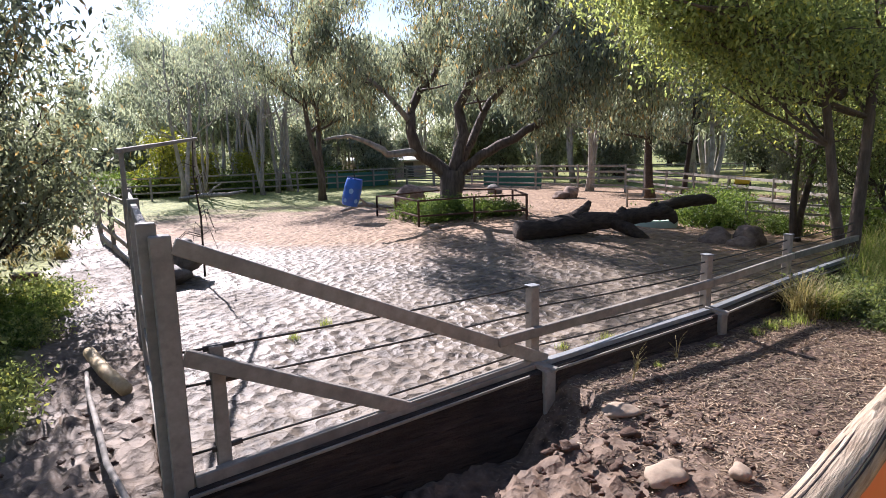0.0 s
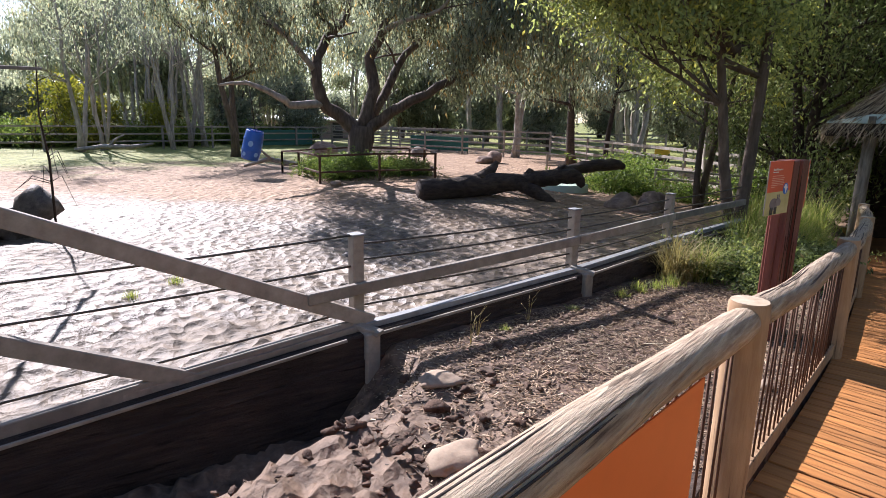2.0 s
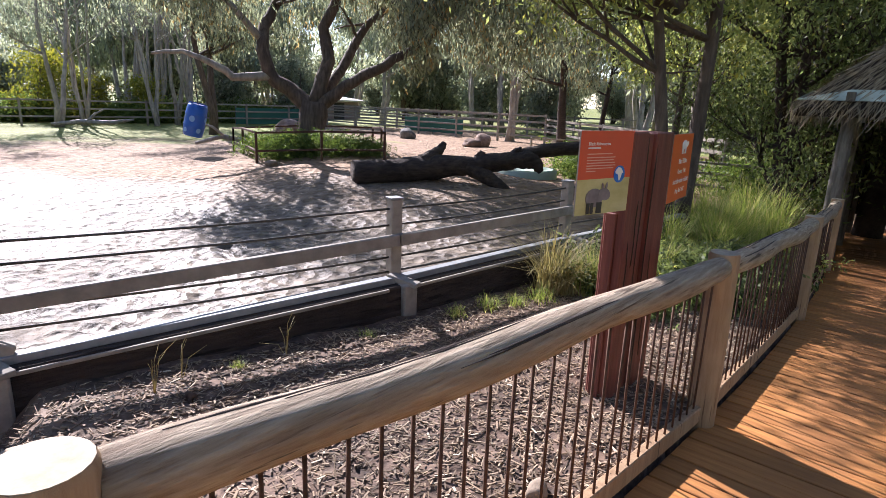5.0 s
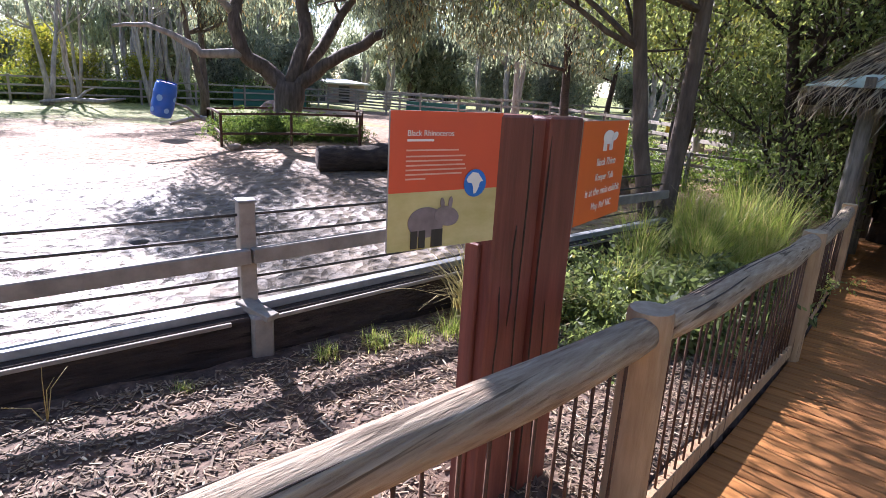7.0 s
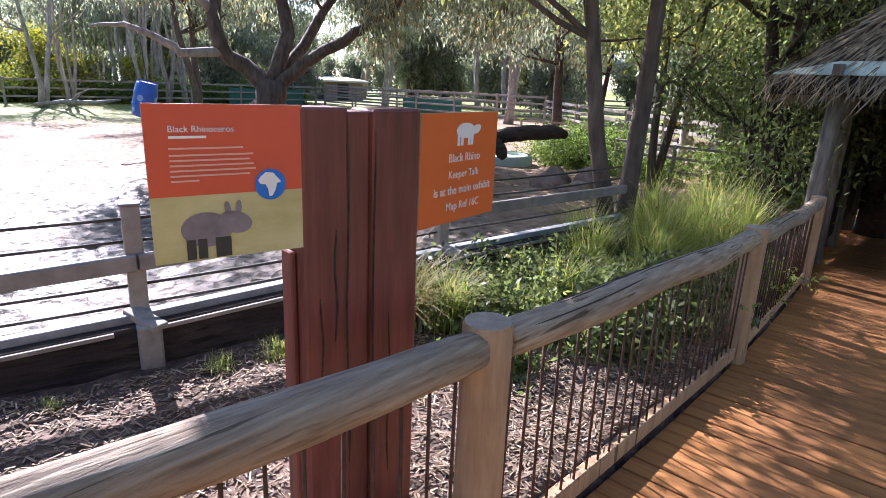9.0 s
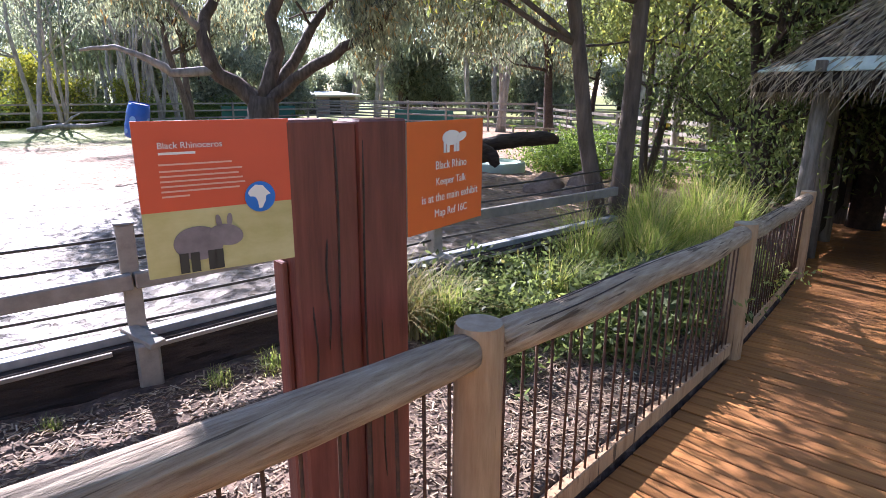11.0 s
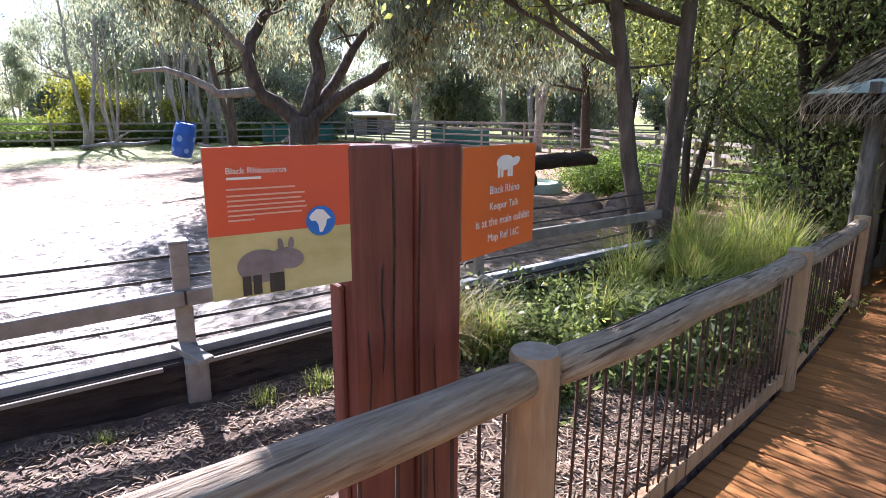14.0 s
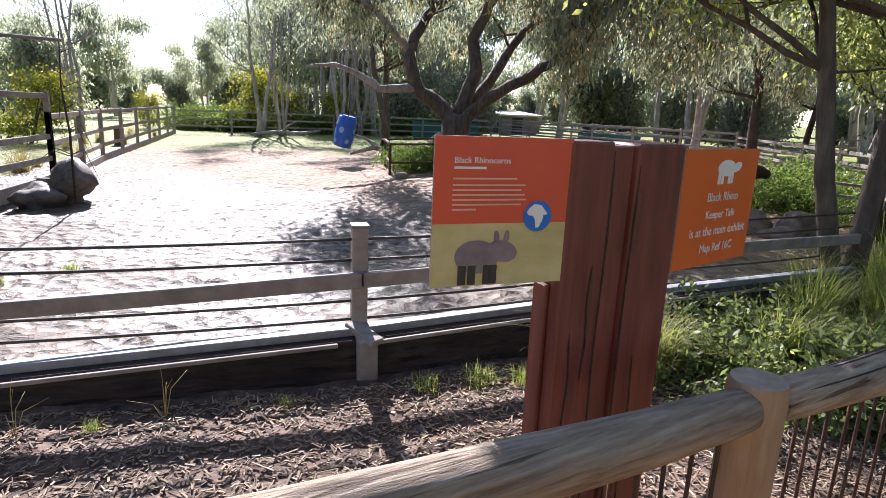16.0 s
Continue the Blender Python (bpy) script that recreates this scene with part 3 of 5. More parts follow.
# ---- post and rail fences round the pen ----
def post_rail_fence(points, label, heights=(0.45, 0.85, 1.25), post_h=1.4, w=0.11, mat=FENCE, group="pen fence", base=None, rw=0.055, rh=0.10, board=None):
    """A run of squared posts with rails between neighbouring points; each bay is a thing with one post."""
    zf = base or ground_z
    for (a, b) in zip(points[:-1], points[1:]):
        za, zb = zf(*a), zf(*b)
        t = thing("fence_bay", label, "fence", (a[0], a[1], za), 0, group)
        part("post", block((w, w, post_h + 0.3), (0, 0, post_h / 2 - 0.15), 0.006), mat, t)
        d = Vector((b[0] - a[0], b[1] - a[1], zb - za))
        for h in heights:
            part("rail", beam((0, 0, h), d + Vector((0, 0, h)), rw, rh, 0.004), mat, t)
        if board:
            part("kick_board", beam((0, 0, board / 2), d + Vector((0, 0, board / 2)), 0.09, board, 0.006), mat, t)
    x, y = points[-1]
    t = thing("fence_post", "square grey timber fence post at the end of a run", "fence post", (x, y, zf(x, y)), 0, group)
    part("shaft", block((w, w, post_h + 0.3), (0, 0, post_h / 2 - 0.15), 0.006), mat, t)


def stations(a, b, k):
    return [(a[0] + (b[0] - a[0]) * i / k, a[1] + (b[1] - a[1]) * i / k) for i in range(k + 1)]


post_rail_fence(stations((0.27, 4.0), (0.50, 15.5), 4), "grey timber post and rail fence beside the muddy path", (0.62, 1.08, 1.93), 2.03, 0.11,
                base=lambda x, y: -0.34 - 0.006 * (y - 4), rh=0.11, board=0.26)
post_rail_fence(stations((0.50, 15.5), (-0.1, 22.0), 2) + stations((-0.1, 22.0), (-0.55, 40.0), 6)[1:], "grey timber post and rail fence beside the muddy path", (0.5, 0.98, 1.55), 1.65, 0.11,
                base=lambda x, y: -0.46, rh=0.11, board=0.2)
post_rail_fence(stations((-0.55, 40.0), (22.0, 44.0), 7), "grey post and rail fence at the far end of the pen", (0.5, 0.95, 1.4), 1.5, 0.12, base=lambda x, y: -0.48)
post_rail_fence(stations((22.0, 44.0), (27.0, 25.0), 6), "brown tube fence along the far side of the pen", (0.4, 0.8, 1.2, 1.55), 1.65, 0.1, base=lambda x, y: -0.48)
post_rail_fence(stations((27.0, 25.0), (18.2, 9.0), 6), "brown tube fence along the far side of the pen", (0.35, 0.7, 1.05, 1.35), 1.45, 0.09, base=lambda x, y: -0.46)
post_rail_fence(stations((22.0, 46.0), (40.0, 26.0), 8), "grey post and rail fence of the next paddock", (0.45, 0.9, 1.35), 1.5, 0.12, base=lambda x, y: -0.48)
post_rail_fence(stations((16.7, 10.7), (17.4, 6.2), 3), "low grey pipe barrier beside the rocks", (0.3, 0.6, 0.86), 0.9, 0.07, base=lambda x, y: -0.44, rw=0.05, rh=0.06)
post_rail_fence(stations((20.0, 18.4), (23.5, 15.0), 2), "low grey pipe barrier near the gum tree", (0.35, 0.8), 0.85, 0.07, base=lambda x, y: -0.47, rw=0.05, rh=0.06)
# guard round the big gum
ring = [(8.42, 19.2), (8.1, 17.0), (7.85, 14.95), (9.2, 14.1), (10.65, 13.55), (11.6, 15.5), (12.4, 17.6), (10.6, 18.4), (8.42, 19.2)]
post_rail_fence(ring, "rusty pipe guard fence round the gum tree", (0.28, 0.72), 0.74, 0.055, RUST, "gum tree guard", pen_z, 0.05, 0.05)


# ---- information sign ----
def text_mesh(words, size):
    cu = bpy.data.curves.new("words", "FONT")
    cu.body, cu.size, cu.align_x = words, size, "LEFT"
    cu.extrude = 0.0006
    ob = bpy.data.objects.new("words", cu)
    scene.collection.objects.link(ob)
    me = bpy.data.meshes.new_from_object(ob.evaluated_get(bpy.context.evaluated_depsgraph_get()))
    bpy.data.objects.remove(ob)
    return me


def disc(r, sides=40, sx=1.0, sy=1.0):
    return [(r * sx * math.cos(2 * math.pi * k / sides), r * sy * math.sin(2 * math.pi * k / sides)) for k in range(sides)]


def flat(name, outline, mat, parent, x, z, lift, turn=0.0, label=""):
    """A thin flat shape on a panel whose face looks along -y."""
    c, s = math.cos(radians(turn)), math.sin(radians(turn))
    v = [(x + c * px - s * pz, -lift, z + s * px + c * pz) for px, pz in outline]
    k = len(v)
    v += [(a, -lift + 0.0015, b) for a, _, b in v]
    f = [tuple(range(k)), tuple(range(2 * k - 1, k - 1, -1))] + [(i, i + k, (i + 1) % k + k, (i + 1) % k) for i in range(k)]
    return part(name, mesh_of(name, v, f, mat), mat, parent, label)


def write(words, size, mat, parent, x, z, lift, width, centred=False):
    me = text_mesh(words, size)
    xs = [v.co.x for v in me.vertices]
    k = width / (max(xs) - min(xs))
    me.transform(Matrix.Translation((x - (width / 2 if centred else 0), -lift, z)) @ Matrix.Rotation(radians(90), 4, "X") @ Matrix.Diagonal((k, k, 1, 1)) @ Matrix.Translation((-min(xs), 0, 0)))
    me.materials.clear()
    me.materials.append(mat)
    return part("lettering", me, mat, parent, "white lettering")


def rect(w, h):
    return [(-w / 2, -h / 2), (w / 2, -h / 2), (w / 2, h / 2), (-w / 2, h / 2)]


def build_sign():
    rng = random.Random(4)
    post = thing("sign_post", "broad red-stained timber sign post split by cracks", "sign post", (5.879, 2.178, 0.07), 9.5)
    # two heavy timbers with a sunken strip between them
    part("timber", block((0.146, 0.13, 1.78), (0.073, 0.065, 0.555), 0.007), SIGNWOOD, post)
    part("filler_strip", block((0.085, 0.10, 1.765), (0.189, 0.07, 0.55), 0.004), SIGNWOOD, post)
    part("timber", block((0.178, 0.13, 1.775), (0.322, 0.065, 0.553), 0.007), SIGNWOOD, post)
    part("side_batten", block((0.018, 0.06, 1.36), (-0.011, 0.075, 0.36), 0.004), SIGNWOOD, post)
    for x, z0, z1, y in ((0.142, 0.3, 1.42, -0.001), (0.236, -0.1, 1.38, -0.001), (0.10, 0.75, 1.1, -0.0015), (0.30, 0.2, 0.8, -0.001), (0.05, 0.5, 0.9, -0.001)):
        pts = [(x + 0.004 * math.sin(7 * k + x * 50), y, z0 + (z1 - z0) * k / 12) for k in range(13)]
        part("crack", tube("crack", pts, [0.001] + [0.0035] * 11 + [0.001], DEADWOOD, 5), DEADWOOD, post)
    # species panel
    W, H = 0.384, 0.388
    a = thing("species_sign", "red and photo species panel fixed to the sign post", "sign", (5.500, 2.168, 1.132), 2.5)
    part("board", block((W, 0.008, H), (W / 2, 0.006, H / 2), 0.001), BOARD, a)
    red = flat("red_field", rect(W, H * 0.57), RED, a, W / 2, H * 0.715, 0.0, 0, "red upper field")
    flat("photo_field", rect(W, H * 0.43), PHOTO, a, W / 2, H * 0.215, 0.0, 0, "photo of dry grassland")
    write("Black Rhinoceros", 0.02, WHITE, a, 0.052, H - 0.066, 0.0035, 0.152)
    flat("caption_bar", rect(0.086, 0.006), WHITE, a, 0.095, H - 0.078, 0.003)
    z = H - 0.105
    for k, w in enumerate((0.175, 0.20, 0.19, 0.20, 0.205, 0.19, 0.065)):
        flat("text_bar", rect(w, 0.0042), TEXTPALE, red, 0.05 + w / 2, z - 0.0125 * k - (0.004 if k else 0), 0.003)
    globe = flat("globe", disc(0.041), GLOBE, a, 0.292, H * 0.475, 0.0035, 0, "blue globe disc")
    land = [(-0.026, 0.022), (-0.012, 0.033), (0.008, 0.03), (0.016, 0.02), (0.028, 0.006), (0.016, 0.003), (0.013, -0.012), (0.003, -0.03), (-0.005, -0.031), (-0.008, -0.01), (-0.014, 0.001), (-0.028, 0.003), (-0.033, 0.012)]
    flat("land_shape", land, WHITE, globe, 0.292, H * 0.475, 0.0055)
    # plain shapes in place of the photographed creature
    flat("grey_shape", disc(0.062, 28, 1.0, 0.72), PHOTOGREY, a, 0.125, 0.078, 0.003, -4, "plain grey rounded shape")
    flat("grey_shape", disc(0.040, 24, 1.1, 0.72), PHOTOGREY, a, 0.195, 0.092, 0.0042, -14)
    flat("grey_shape", disc(0.012, 16, 0.6, 1.5), PHOTOGREY, a, 0.178, 0.130, 0.0042, 8)
    flat("grey_shape", disc(0.012, 16, 0.6, 1.5), PHOTOGREY, a, 0.206, 0.131, 0.0042, -6)
    for x in (0.085, 0.112, 0.155, 0.172):
        flat("dark_shape", rect(0.022, 0.052), PHOTODARK, a, x, 0.030, 0.0036)
    # keeper talk panel
    W2, H2 = 0.452, 0.372
    k = thing("keeper_talk_sign", "orange notice panel with white lettering on the sign post", "sign", (6.283, 2.243, 1.126), 21.6)
    part("board", block((W2, 0.008, H2), (W2 / 2, 0.006, H2 / 2), 0.001), BOARD, k)
    flat("orange_field", rect(W2, H2), ORANGE, k, W2 / 2, H2 / 2, 0.0, 0, "orange field")
    c = W2 * 0.54
    flat("white_shape", disc(0.050, 26, 1.1, 0.52), WHITE, k, c, H2 - 0.060, 0.003, 0, "plain white rounded shape")
    flat("white_shape", disc(0.024, 18, 1.3, 0.62), WHITE, k, c + 0.062, H2 - 0.058, 0.0036, 15)
    for x in (-0.040, -0.02, 0.022, 0.04):
        flat("white_shape", rect(0.015, 0.036), WHITE, k, c + x, H2 - 0.092, 0.0033)
    for words, z, w in (("Black Rhino", 0.207, 0.188), ("Keeper Talk", 0.152, 0.182), ("is at the main exhibit", 0.097, 0.345), ("Map Ref 16C", 0.042, 0.200)):
        write(words, 0.03, WHITE, k, c, H2 * 1.0 - (0.37 - z), 0.0035, w, True)


build_sign()


# ---- trees and plants ----
def leaf_quads(rng, centres, per, spread, length, width, droop=0.6, squash=0.8):
    """Narrow pointed leaves scattered round each centre and hanging downwards by droop."""
    c = np.repeat(np.asarray(centres, dtype=np.float64), per, axis=0)
    k = len(c)
    off = rng.normal(0, 1, (k, 3)) * spread * np.array((1, 1, squash))
    p = c + off
    a = rng.normal(0, 1, (k, 3)) * (1 - droop) + np.array((0, 0, -droop))
    a /= np.linalg.norm(a, axis=1)[:, None]
    w = np.cross(a, rng.normal(0, 1, (k, 3)))
    w /= np.linalg.norm(w, axis=1)[:, None] + 1e-9
    s = rng.uniform(0.6, 1.3, (k, 1))
    L, W = length * s, width * s
    return np.stack((p, p + a * L * 0.45 + w * W * 0.5, p + a * L, p + a * L * 0.45 - w * W * 0.5), axis=1)


def grow(rng, start, way, length, radius, depth, pieces, tips, lift=0.15, kids=(2, 4), bend=0.35, fork=0.75):
    """A limb with side limbs; collects tapered tubes and the places where leaves hang."""
    pts, rad = [Vector(start)], [radius]
    d = Vector(way).normalized()
    k = 5
    for i in range(k):
        d = (d + Vector((rng.uniform(-1, 1), rng.uniform(-1, 1), rng.uniform(-0.6, 1) * 0.6 + lift)) * bend * 0.5).normalized()
        pts.append(pts[-1] + d * length / k)
        rad.append(radius * (1 - 0.62 * (i + 1) / k))
    pieces.append(rings(pts, rad, 7 if radius > 0.06 else 5))
    if depth == 0:
        tips += [pts[2], pts[3], pts[4], pts[5]]
        return
    if depth == 1:
        tips += [pts[4], pts[5]]
    for c in range(rng.randint(*kids)):
        j = rng.randint(2, k)
        side = Vector((rng.uniform(-1, 1), rng.uniform(-1, 1), rng.uniform(-0.3, 0.9)))
        grow(rng, pts[j], d + side * fork, length * rng.uniform(0.5, 0.75), rad[j] * 0.75, depth - 1, pieces, tips, lift, kids, bend, fork)


def make_tree(name, label, at, seed, height, radius, stems=1, depth=2, bare=0.35, bark=BARK, leaf=GUM, per=60, spread=0.5, size=(0.2, 0.05), droop=0.6,
              lean=(0, 0), group="", kids=(2, 4), fork=0.75, extra=()):
    rng = random.Random(seed)
    nr = np.random.default_rng(seed)
    pieces, tips = [], list(extra)
    for s in range(stems):
        tilt = Vector((lean[0] + (rng.uniform(-0.22, 0.22) if stems > 1 else 0), lean[1] + (rng.uniform(-0.22, 0.22) if stems > 1 else 0), 1))
        pts, rad = [Vector((0.1 * s, 0.05 * s, -0.2))], [radius * 1.35]
        k = 7
        for i in range(k):
            d = (tilt + Vector((rng.uniform(-0.12, 0.12), rng.uniform(-0.12, 0.12), 0))).normalized()
            pts.append(pts[-1] + d * height * 0.85 / k)
            rad.append(radius * (1 - 0.72 * (i + 1) / k))
        pieces.append(rings(pts, rad, 9))
        for j in range(1, k + 1):
            if j / k < bare:
                continue
            for c in range(rng.randint(1, 2)):
                a = rng.uniform(0, 6.283)
                grow(rng, pts[j], Vector((math.cos(a), math.sin(a), rng.uniform(0.1, 0.8))), height * rng.uniform(0.16, 0.30), rad[j] * 0.55, depth - 1, pieces, tips, 0.1, kids, 0.4, fork)
        tips.append(pts[-1])
    t = thing(name, label, "tree", at, 0, group)
    part("trunk", join("trunk", pieces, bark), bark, t)
    part("crown", quads_mesh("crown", leaf_quads(nr, tips, per, spread, *size, droop), leaf), leaf, t)
    return t


def big_gum():
    """The wide old gum inside its guard fence."""
    t = thing("gum_tree", "wide old gum tree with twisting limbs and hanging leaves", "tree", (9.95, 16.7, 0.05), 0)
    R, A = Vector((0.84, -0.54, 0)), Vector((0.54, 0.84, 0))
    rng, nr = random.Random(77), np.random.default_rng(77)

    def at(r, z, a=0.0):
        return R * r + A * a + Vector((0, 0, z))
    dark, pale, tips = [], [], []
    def limb(store, path, r0, r1, twigs=3, reach=1.5, first=0.35):
        k = len(path)
        pts = []
        for i in range(k - 1):
            for j in range(3):
                f = j / 3
                wob = Vector((rng.uniform(-1, 1), rng.uniform(-1, 1), rng.uniform(-1, 1))) * 0.05
                pts.append(path[i].lerp(path[i + 1], f) + wob * (i > 0))
        pts.append(path[-1])
        rad = [r0 + (r1 - r0) * i / (len(pts) - 1) for i in range(len(pts))]
        store.append(rings(pts, rad, 10, 0.06, rng))
        for i, p in enumerate(pts):
            if i / len(pts) > first:
                for c in range(twigs):
                    side = Vector((rng.uniform(-1, 1), rng.uniform(-1, 1), rng.uniform(-0.2, 0.9)))
                    grow(rng, p, side, reach * rng.uniform(0.5, 1.1), rad[i] * 0.35 + 0.008, 1, dark, tips, -0.02, (1, 3), 0.5)
    dark.append(rings([at(0, -0.3), at(0, 0.1), at(0.02, 0.6), at(0.08, 1.1), at(0.12, 1.45)], [0.52, 0.40, 0.36, 0.40, 0.36], 14, 0.05, rng))
    limb(dark, [at(0.05, 1.2), at(-0.55, 1.75), at(-1.05, 2.15, -0.3), at(-1.25, 3.1, -0.3), at(-1.0, 4.0, 0.2), at(-0.4, 4.6, 0.5), at(-0.2, 5.9, 0.8), at(-0.8, 7.4, 1.0)], 0.24, 0.05, 1, 1.5, 0.5)
    limb(pale, [at(-1.0, 2.1, -0.3), at(-1.9, 2.0, -0.8), at(-2.4, 2.35, -1.0), at(-3.0, 2.62, -1.2), at(-3.7, 2.5, -1.5)], 0.13, 0.035, 0)
    limb(dark, [at(0.1, 1.3), at(0.45, 2.6, 0.3), at(0.35, 3.5, 0.5), at(0.75, 4.4, 0.4), at(1.5, 5.2, 0.1), at(2.0, 6.6, -0.4), at(1.6, 8.0, -0.6)], 0.22, 0.05, 1, 1.7, 0.42)
    limb(dark, [at(0.15, 1.25), at(0.75, 1.7), at(1.6, 2.2, -0.4), at(2.4, 2.6, -0.7), at(3.3, 3.1, -0.9), at(4.2, 4.3, -1.0), at(5.1, 5.5, -1.2)], 0.2, 0.045, 1, 1.5, 0.5)
    limb(dark, [at(0.2, 1.35, 0.1), at(0.7, 2.4, 1.0), at(1.4, 3.8, 1.9), at(2.7, 5.0, 2.4), at(3.3, 6.4, 2.8)], 0.18, 0.05, 1, 1.6, 0.35)
    limb(pale, [at(-1.2, 3.0, -0.3), at(-1.9, 3.9, -0.9), at(-2.7, 4.6, -1.5), at(-3.6, 5.6, -2.0)], 0.1, 0.03, 1, 1.4, 0.3)
    limb(pale, [at(0.75, 4.3, 0.4), at(1.3, 4.4, -0.8), at(2.4, 4.6, -1.6), at(3.2, 5.4, -2.2)], 0.09, 0.03, 1, 1.4, 0.3)
    part("trunk", join("trunk", dark, BARK), BARK, t)
    part("pale_limb", join("pale_limb", pale, PALEBARK), PALEBARK, t, "pale smooth dead limbs")
    # hanging clumps below the twig ends
    hang = []
    for p in tips:
        if rng.random() < 0.62:
            hang.append(p)
            if rng.random() < 0.5:
                hang += [p + Vector((0, 0, -0.35)), p + Vector((0, 0, -0.7))]
    hang = [p for p in hang if p.z > 1.9 and not (abs(p.dot(R)) < 2.4 and p.z < 4.3)]
    for k in range(2000):
        a, u, h = rng.uniform(0, 6.283), rng.random() ** 0.45, rng.uniform(-1, 1)
        p = R * (1.5 + 6.7 * u * math.cos(a) * math.sqrt(1 - 0.6 * h * h)) + A * (0.4 + 4.6 * u * math.sin(a)) + Vector((0, 0, 6.0 + 3.4 * h))
        edge = math.hypot((p.dot(R) - 1.5) / 6.7, (p.dot(A) - 0.4) / 4.6)
        if noise.noise(Vector((p.x * 0.75, p.y * 0.5, p.z * 0.62)) + Vector((5, 2, 1))) < (0.20 if p.dot(R) < 1.0 else 0.14) or p.z < 6.0 - 3.3 * edge:
            continue
        hang.append(p)
        if rng.random() < 0.3:
            hang.append(p + Vector((rng.gauss(0, 0.1), rng.gauss(0, 0.1), -0.4)))
    hang = [p for p in hang if p.z > 1.9]
    # long hanging sprays at the ends of the outer boughs
    for r, a, z, drop in ((4.6, -0.9, 5.4, 2.6), (5.4, -1.0, 5.6, 2.9), (6.1, -0.6, 5.8, 3.0), (3.4, 0.8, 5.2, 2.0), (6.6, 0.4, 6.0, 3.2), (-2.6, -0.8, 5.2, 1.8), (2.6, 1.5, 4.8, 1.4), (5.0, 1.4, 5.2, 2.4), (-3.4, 0.5, 5.4, 1.6)):
        for k in range(24):
            f = rng.random()
            hang.append(at(r + rng.gauss(0, 0.30), z - drop * f, a + rng.gauss(0, 0.3)))
    part("crown", quads_mesh("crown", leaf_quads(nr, hang, 46, 0.22, 0.20, 0.045, 0.7, 1.3), GUM), GUM, t)


big_gum()


def leafy_pair():
    """Two slim trunks with a broad bright crown over the garden."""
    t = thing("leafy_tree", "twin-trunked tree with a broad bright green crown", "tree", (10.1, 4.75, -0.15), 0)
    rng, nr = random.Random(31), np.random.default_rng(31)
    wood, tips = [], []
    for path, r0 in (([(0, 0, -0.2), (-0.1, 0.05, 0.5), (-0.28, 0.12, 1.3), (-0.38, 0.2, 2.2), (-0.5, 0.3, 3.2), (-0.8, 0.2, 4.4)], 0.105),
                     ([(0.12, 0, -0.2), (0.13, 0, 0.6), (0.17, -0.02, 1.5), (0.2, -0.04, 2.6), (0.22, -0.05, 3.8), (0.3, -0.1, 5.2)], 0.115)):
        pts = [Vector(p) for p in path]
        rad = [r0 * (1 - 0.12 * i) for i in range(len(pts))]
        wood.append(rings(pts, rad, 10, 0.03, rng))
        for i in range(3, len(pts)):
            for c in range(4):
                a = rng.uniform(0, 6.283)
                grow(rng, pts[i], Vector((math.cos(a), math.sin(a), rng.uniform(0.0, 0.6))), rng.uniform(1.3, 2.3), rad[i] * 0.5, 2, wood, tips, -0.03, (2, 3), 0.45)
    # high boughs added, mostly out of view, to shade the boardwalk
    for tx, ty, tz in ((-3.6, 0.4, 4.0), (-3.2, 1.6, 4.6), (-2.2, 2.4, 4.9), (-3.6, 2.8, 5.4), (-1.2, 2.6, 4.8), (-0.2, 2.8, 5.0), (0.9, 2.4, 4.8), (-2.0, 3.8, 5.8), (-4.2, 1.8, 5.2), (-2.4, 0.2, 3.6), (-2.6, 1.0, 3.7), (-1.3, 1.3, 3.8), (0.2, 1.5, 3.9), (1.4, 1.4, 3.9), (-0.4, 0.7, 3.4), (2.4, 0.9, 4.0), (3.4, 1.2, 4.3), (-3.3, 1.4, 4.1)):
        a, b = Vector((-0.3, 0.15, 2.9)), Vector((tx, ty, tz))
        mid = a.lerp(b, 0.5) + Vector((rng.uniform(-0.2, 0.2), rng.uniform(-0.2, 0.2), 0.35))
        wood.append(rings([a, a.lerp(mid, 0.55), mid, mid.lerp(b, 0.55), b], [0.055, 0.048, 0.04, 0.028, 0.014], 7))
        for c in range(9):
            f = rng.uniform(0.1, 1.0)
            grow(rng, mid.lerp(b, f), Vector((rng.uniform(-1, 1), rng.uniform(-1, 1), rng.uniform(-0.2, 0.5))), rng.uniform(0.6, 1.1), 0.016, 1, wood, tips, 0.0, (1, 3), 0.4)
    part("trunk", join("trunk", wood, BARK), BARK, t)
    keep = [p for p in tips if p.z > 1.75]
    # leaf clumps added up the sun's rays from the deck, to dapple it with shade
    for k in range(900):
        z = rng.uniform(3.1, 4.7)
        x, d = rng.uniform(-3.0, 3.6), rng.uniform(-5.0, -2.2)
        y = d + 0.22 * x + z / 0.7536
        if noise.noise(Vector((x * 0.9, d * 1.1, 4.0))) > -0.04:
            keep.append(Vector((x, y, z)))
    part("crown", quads_mesh("crown", leaf_quads(nr, keep, 34, 0.25, 0.082, 0.034, 0.5, 0.9), GREEN), GREEN, t)


leafy_pair()

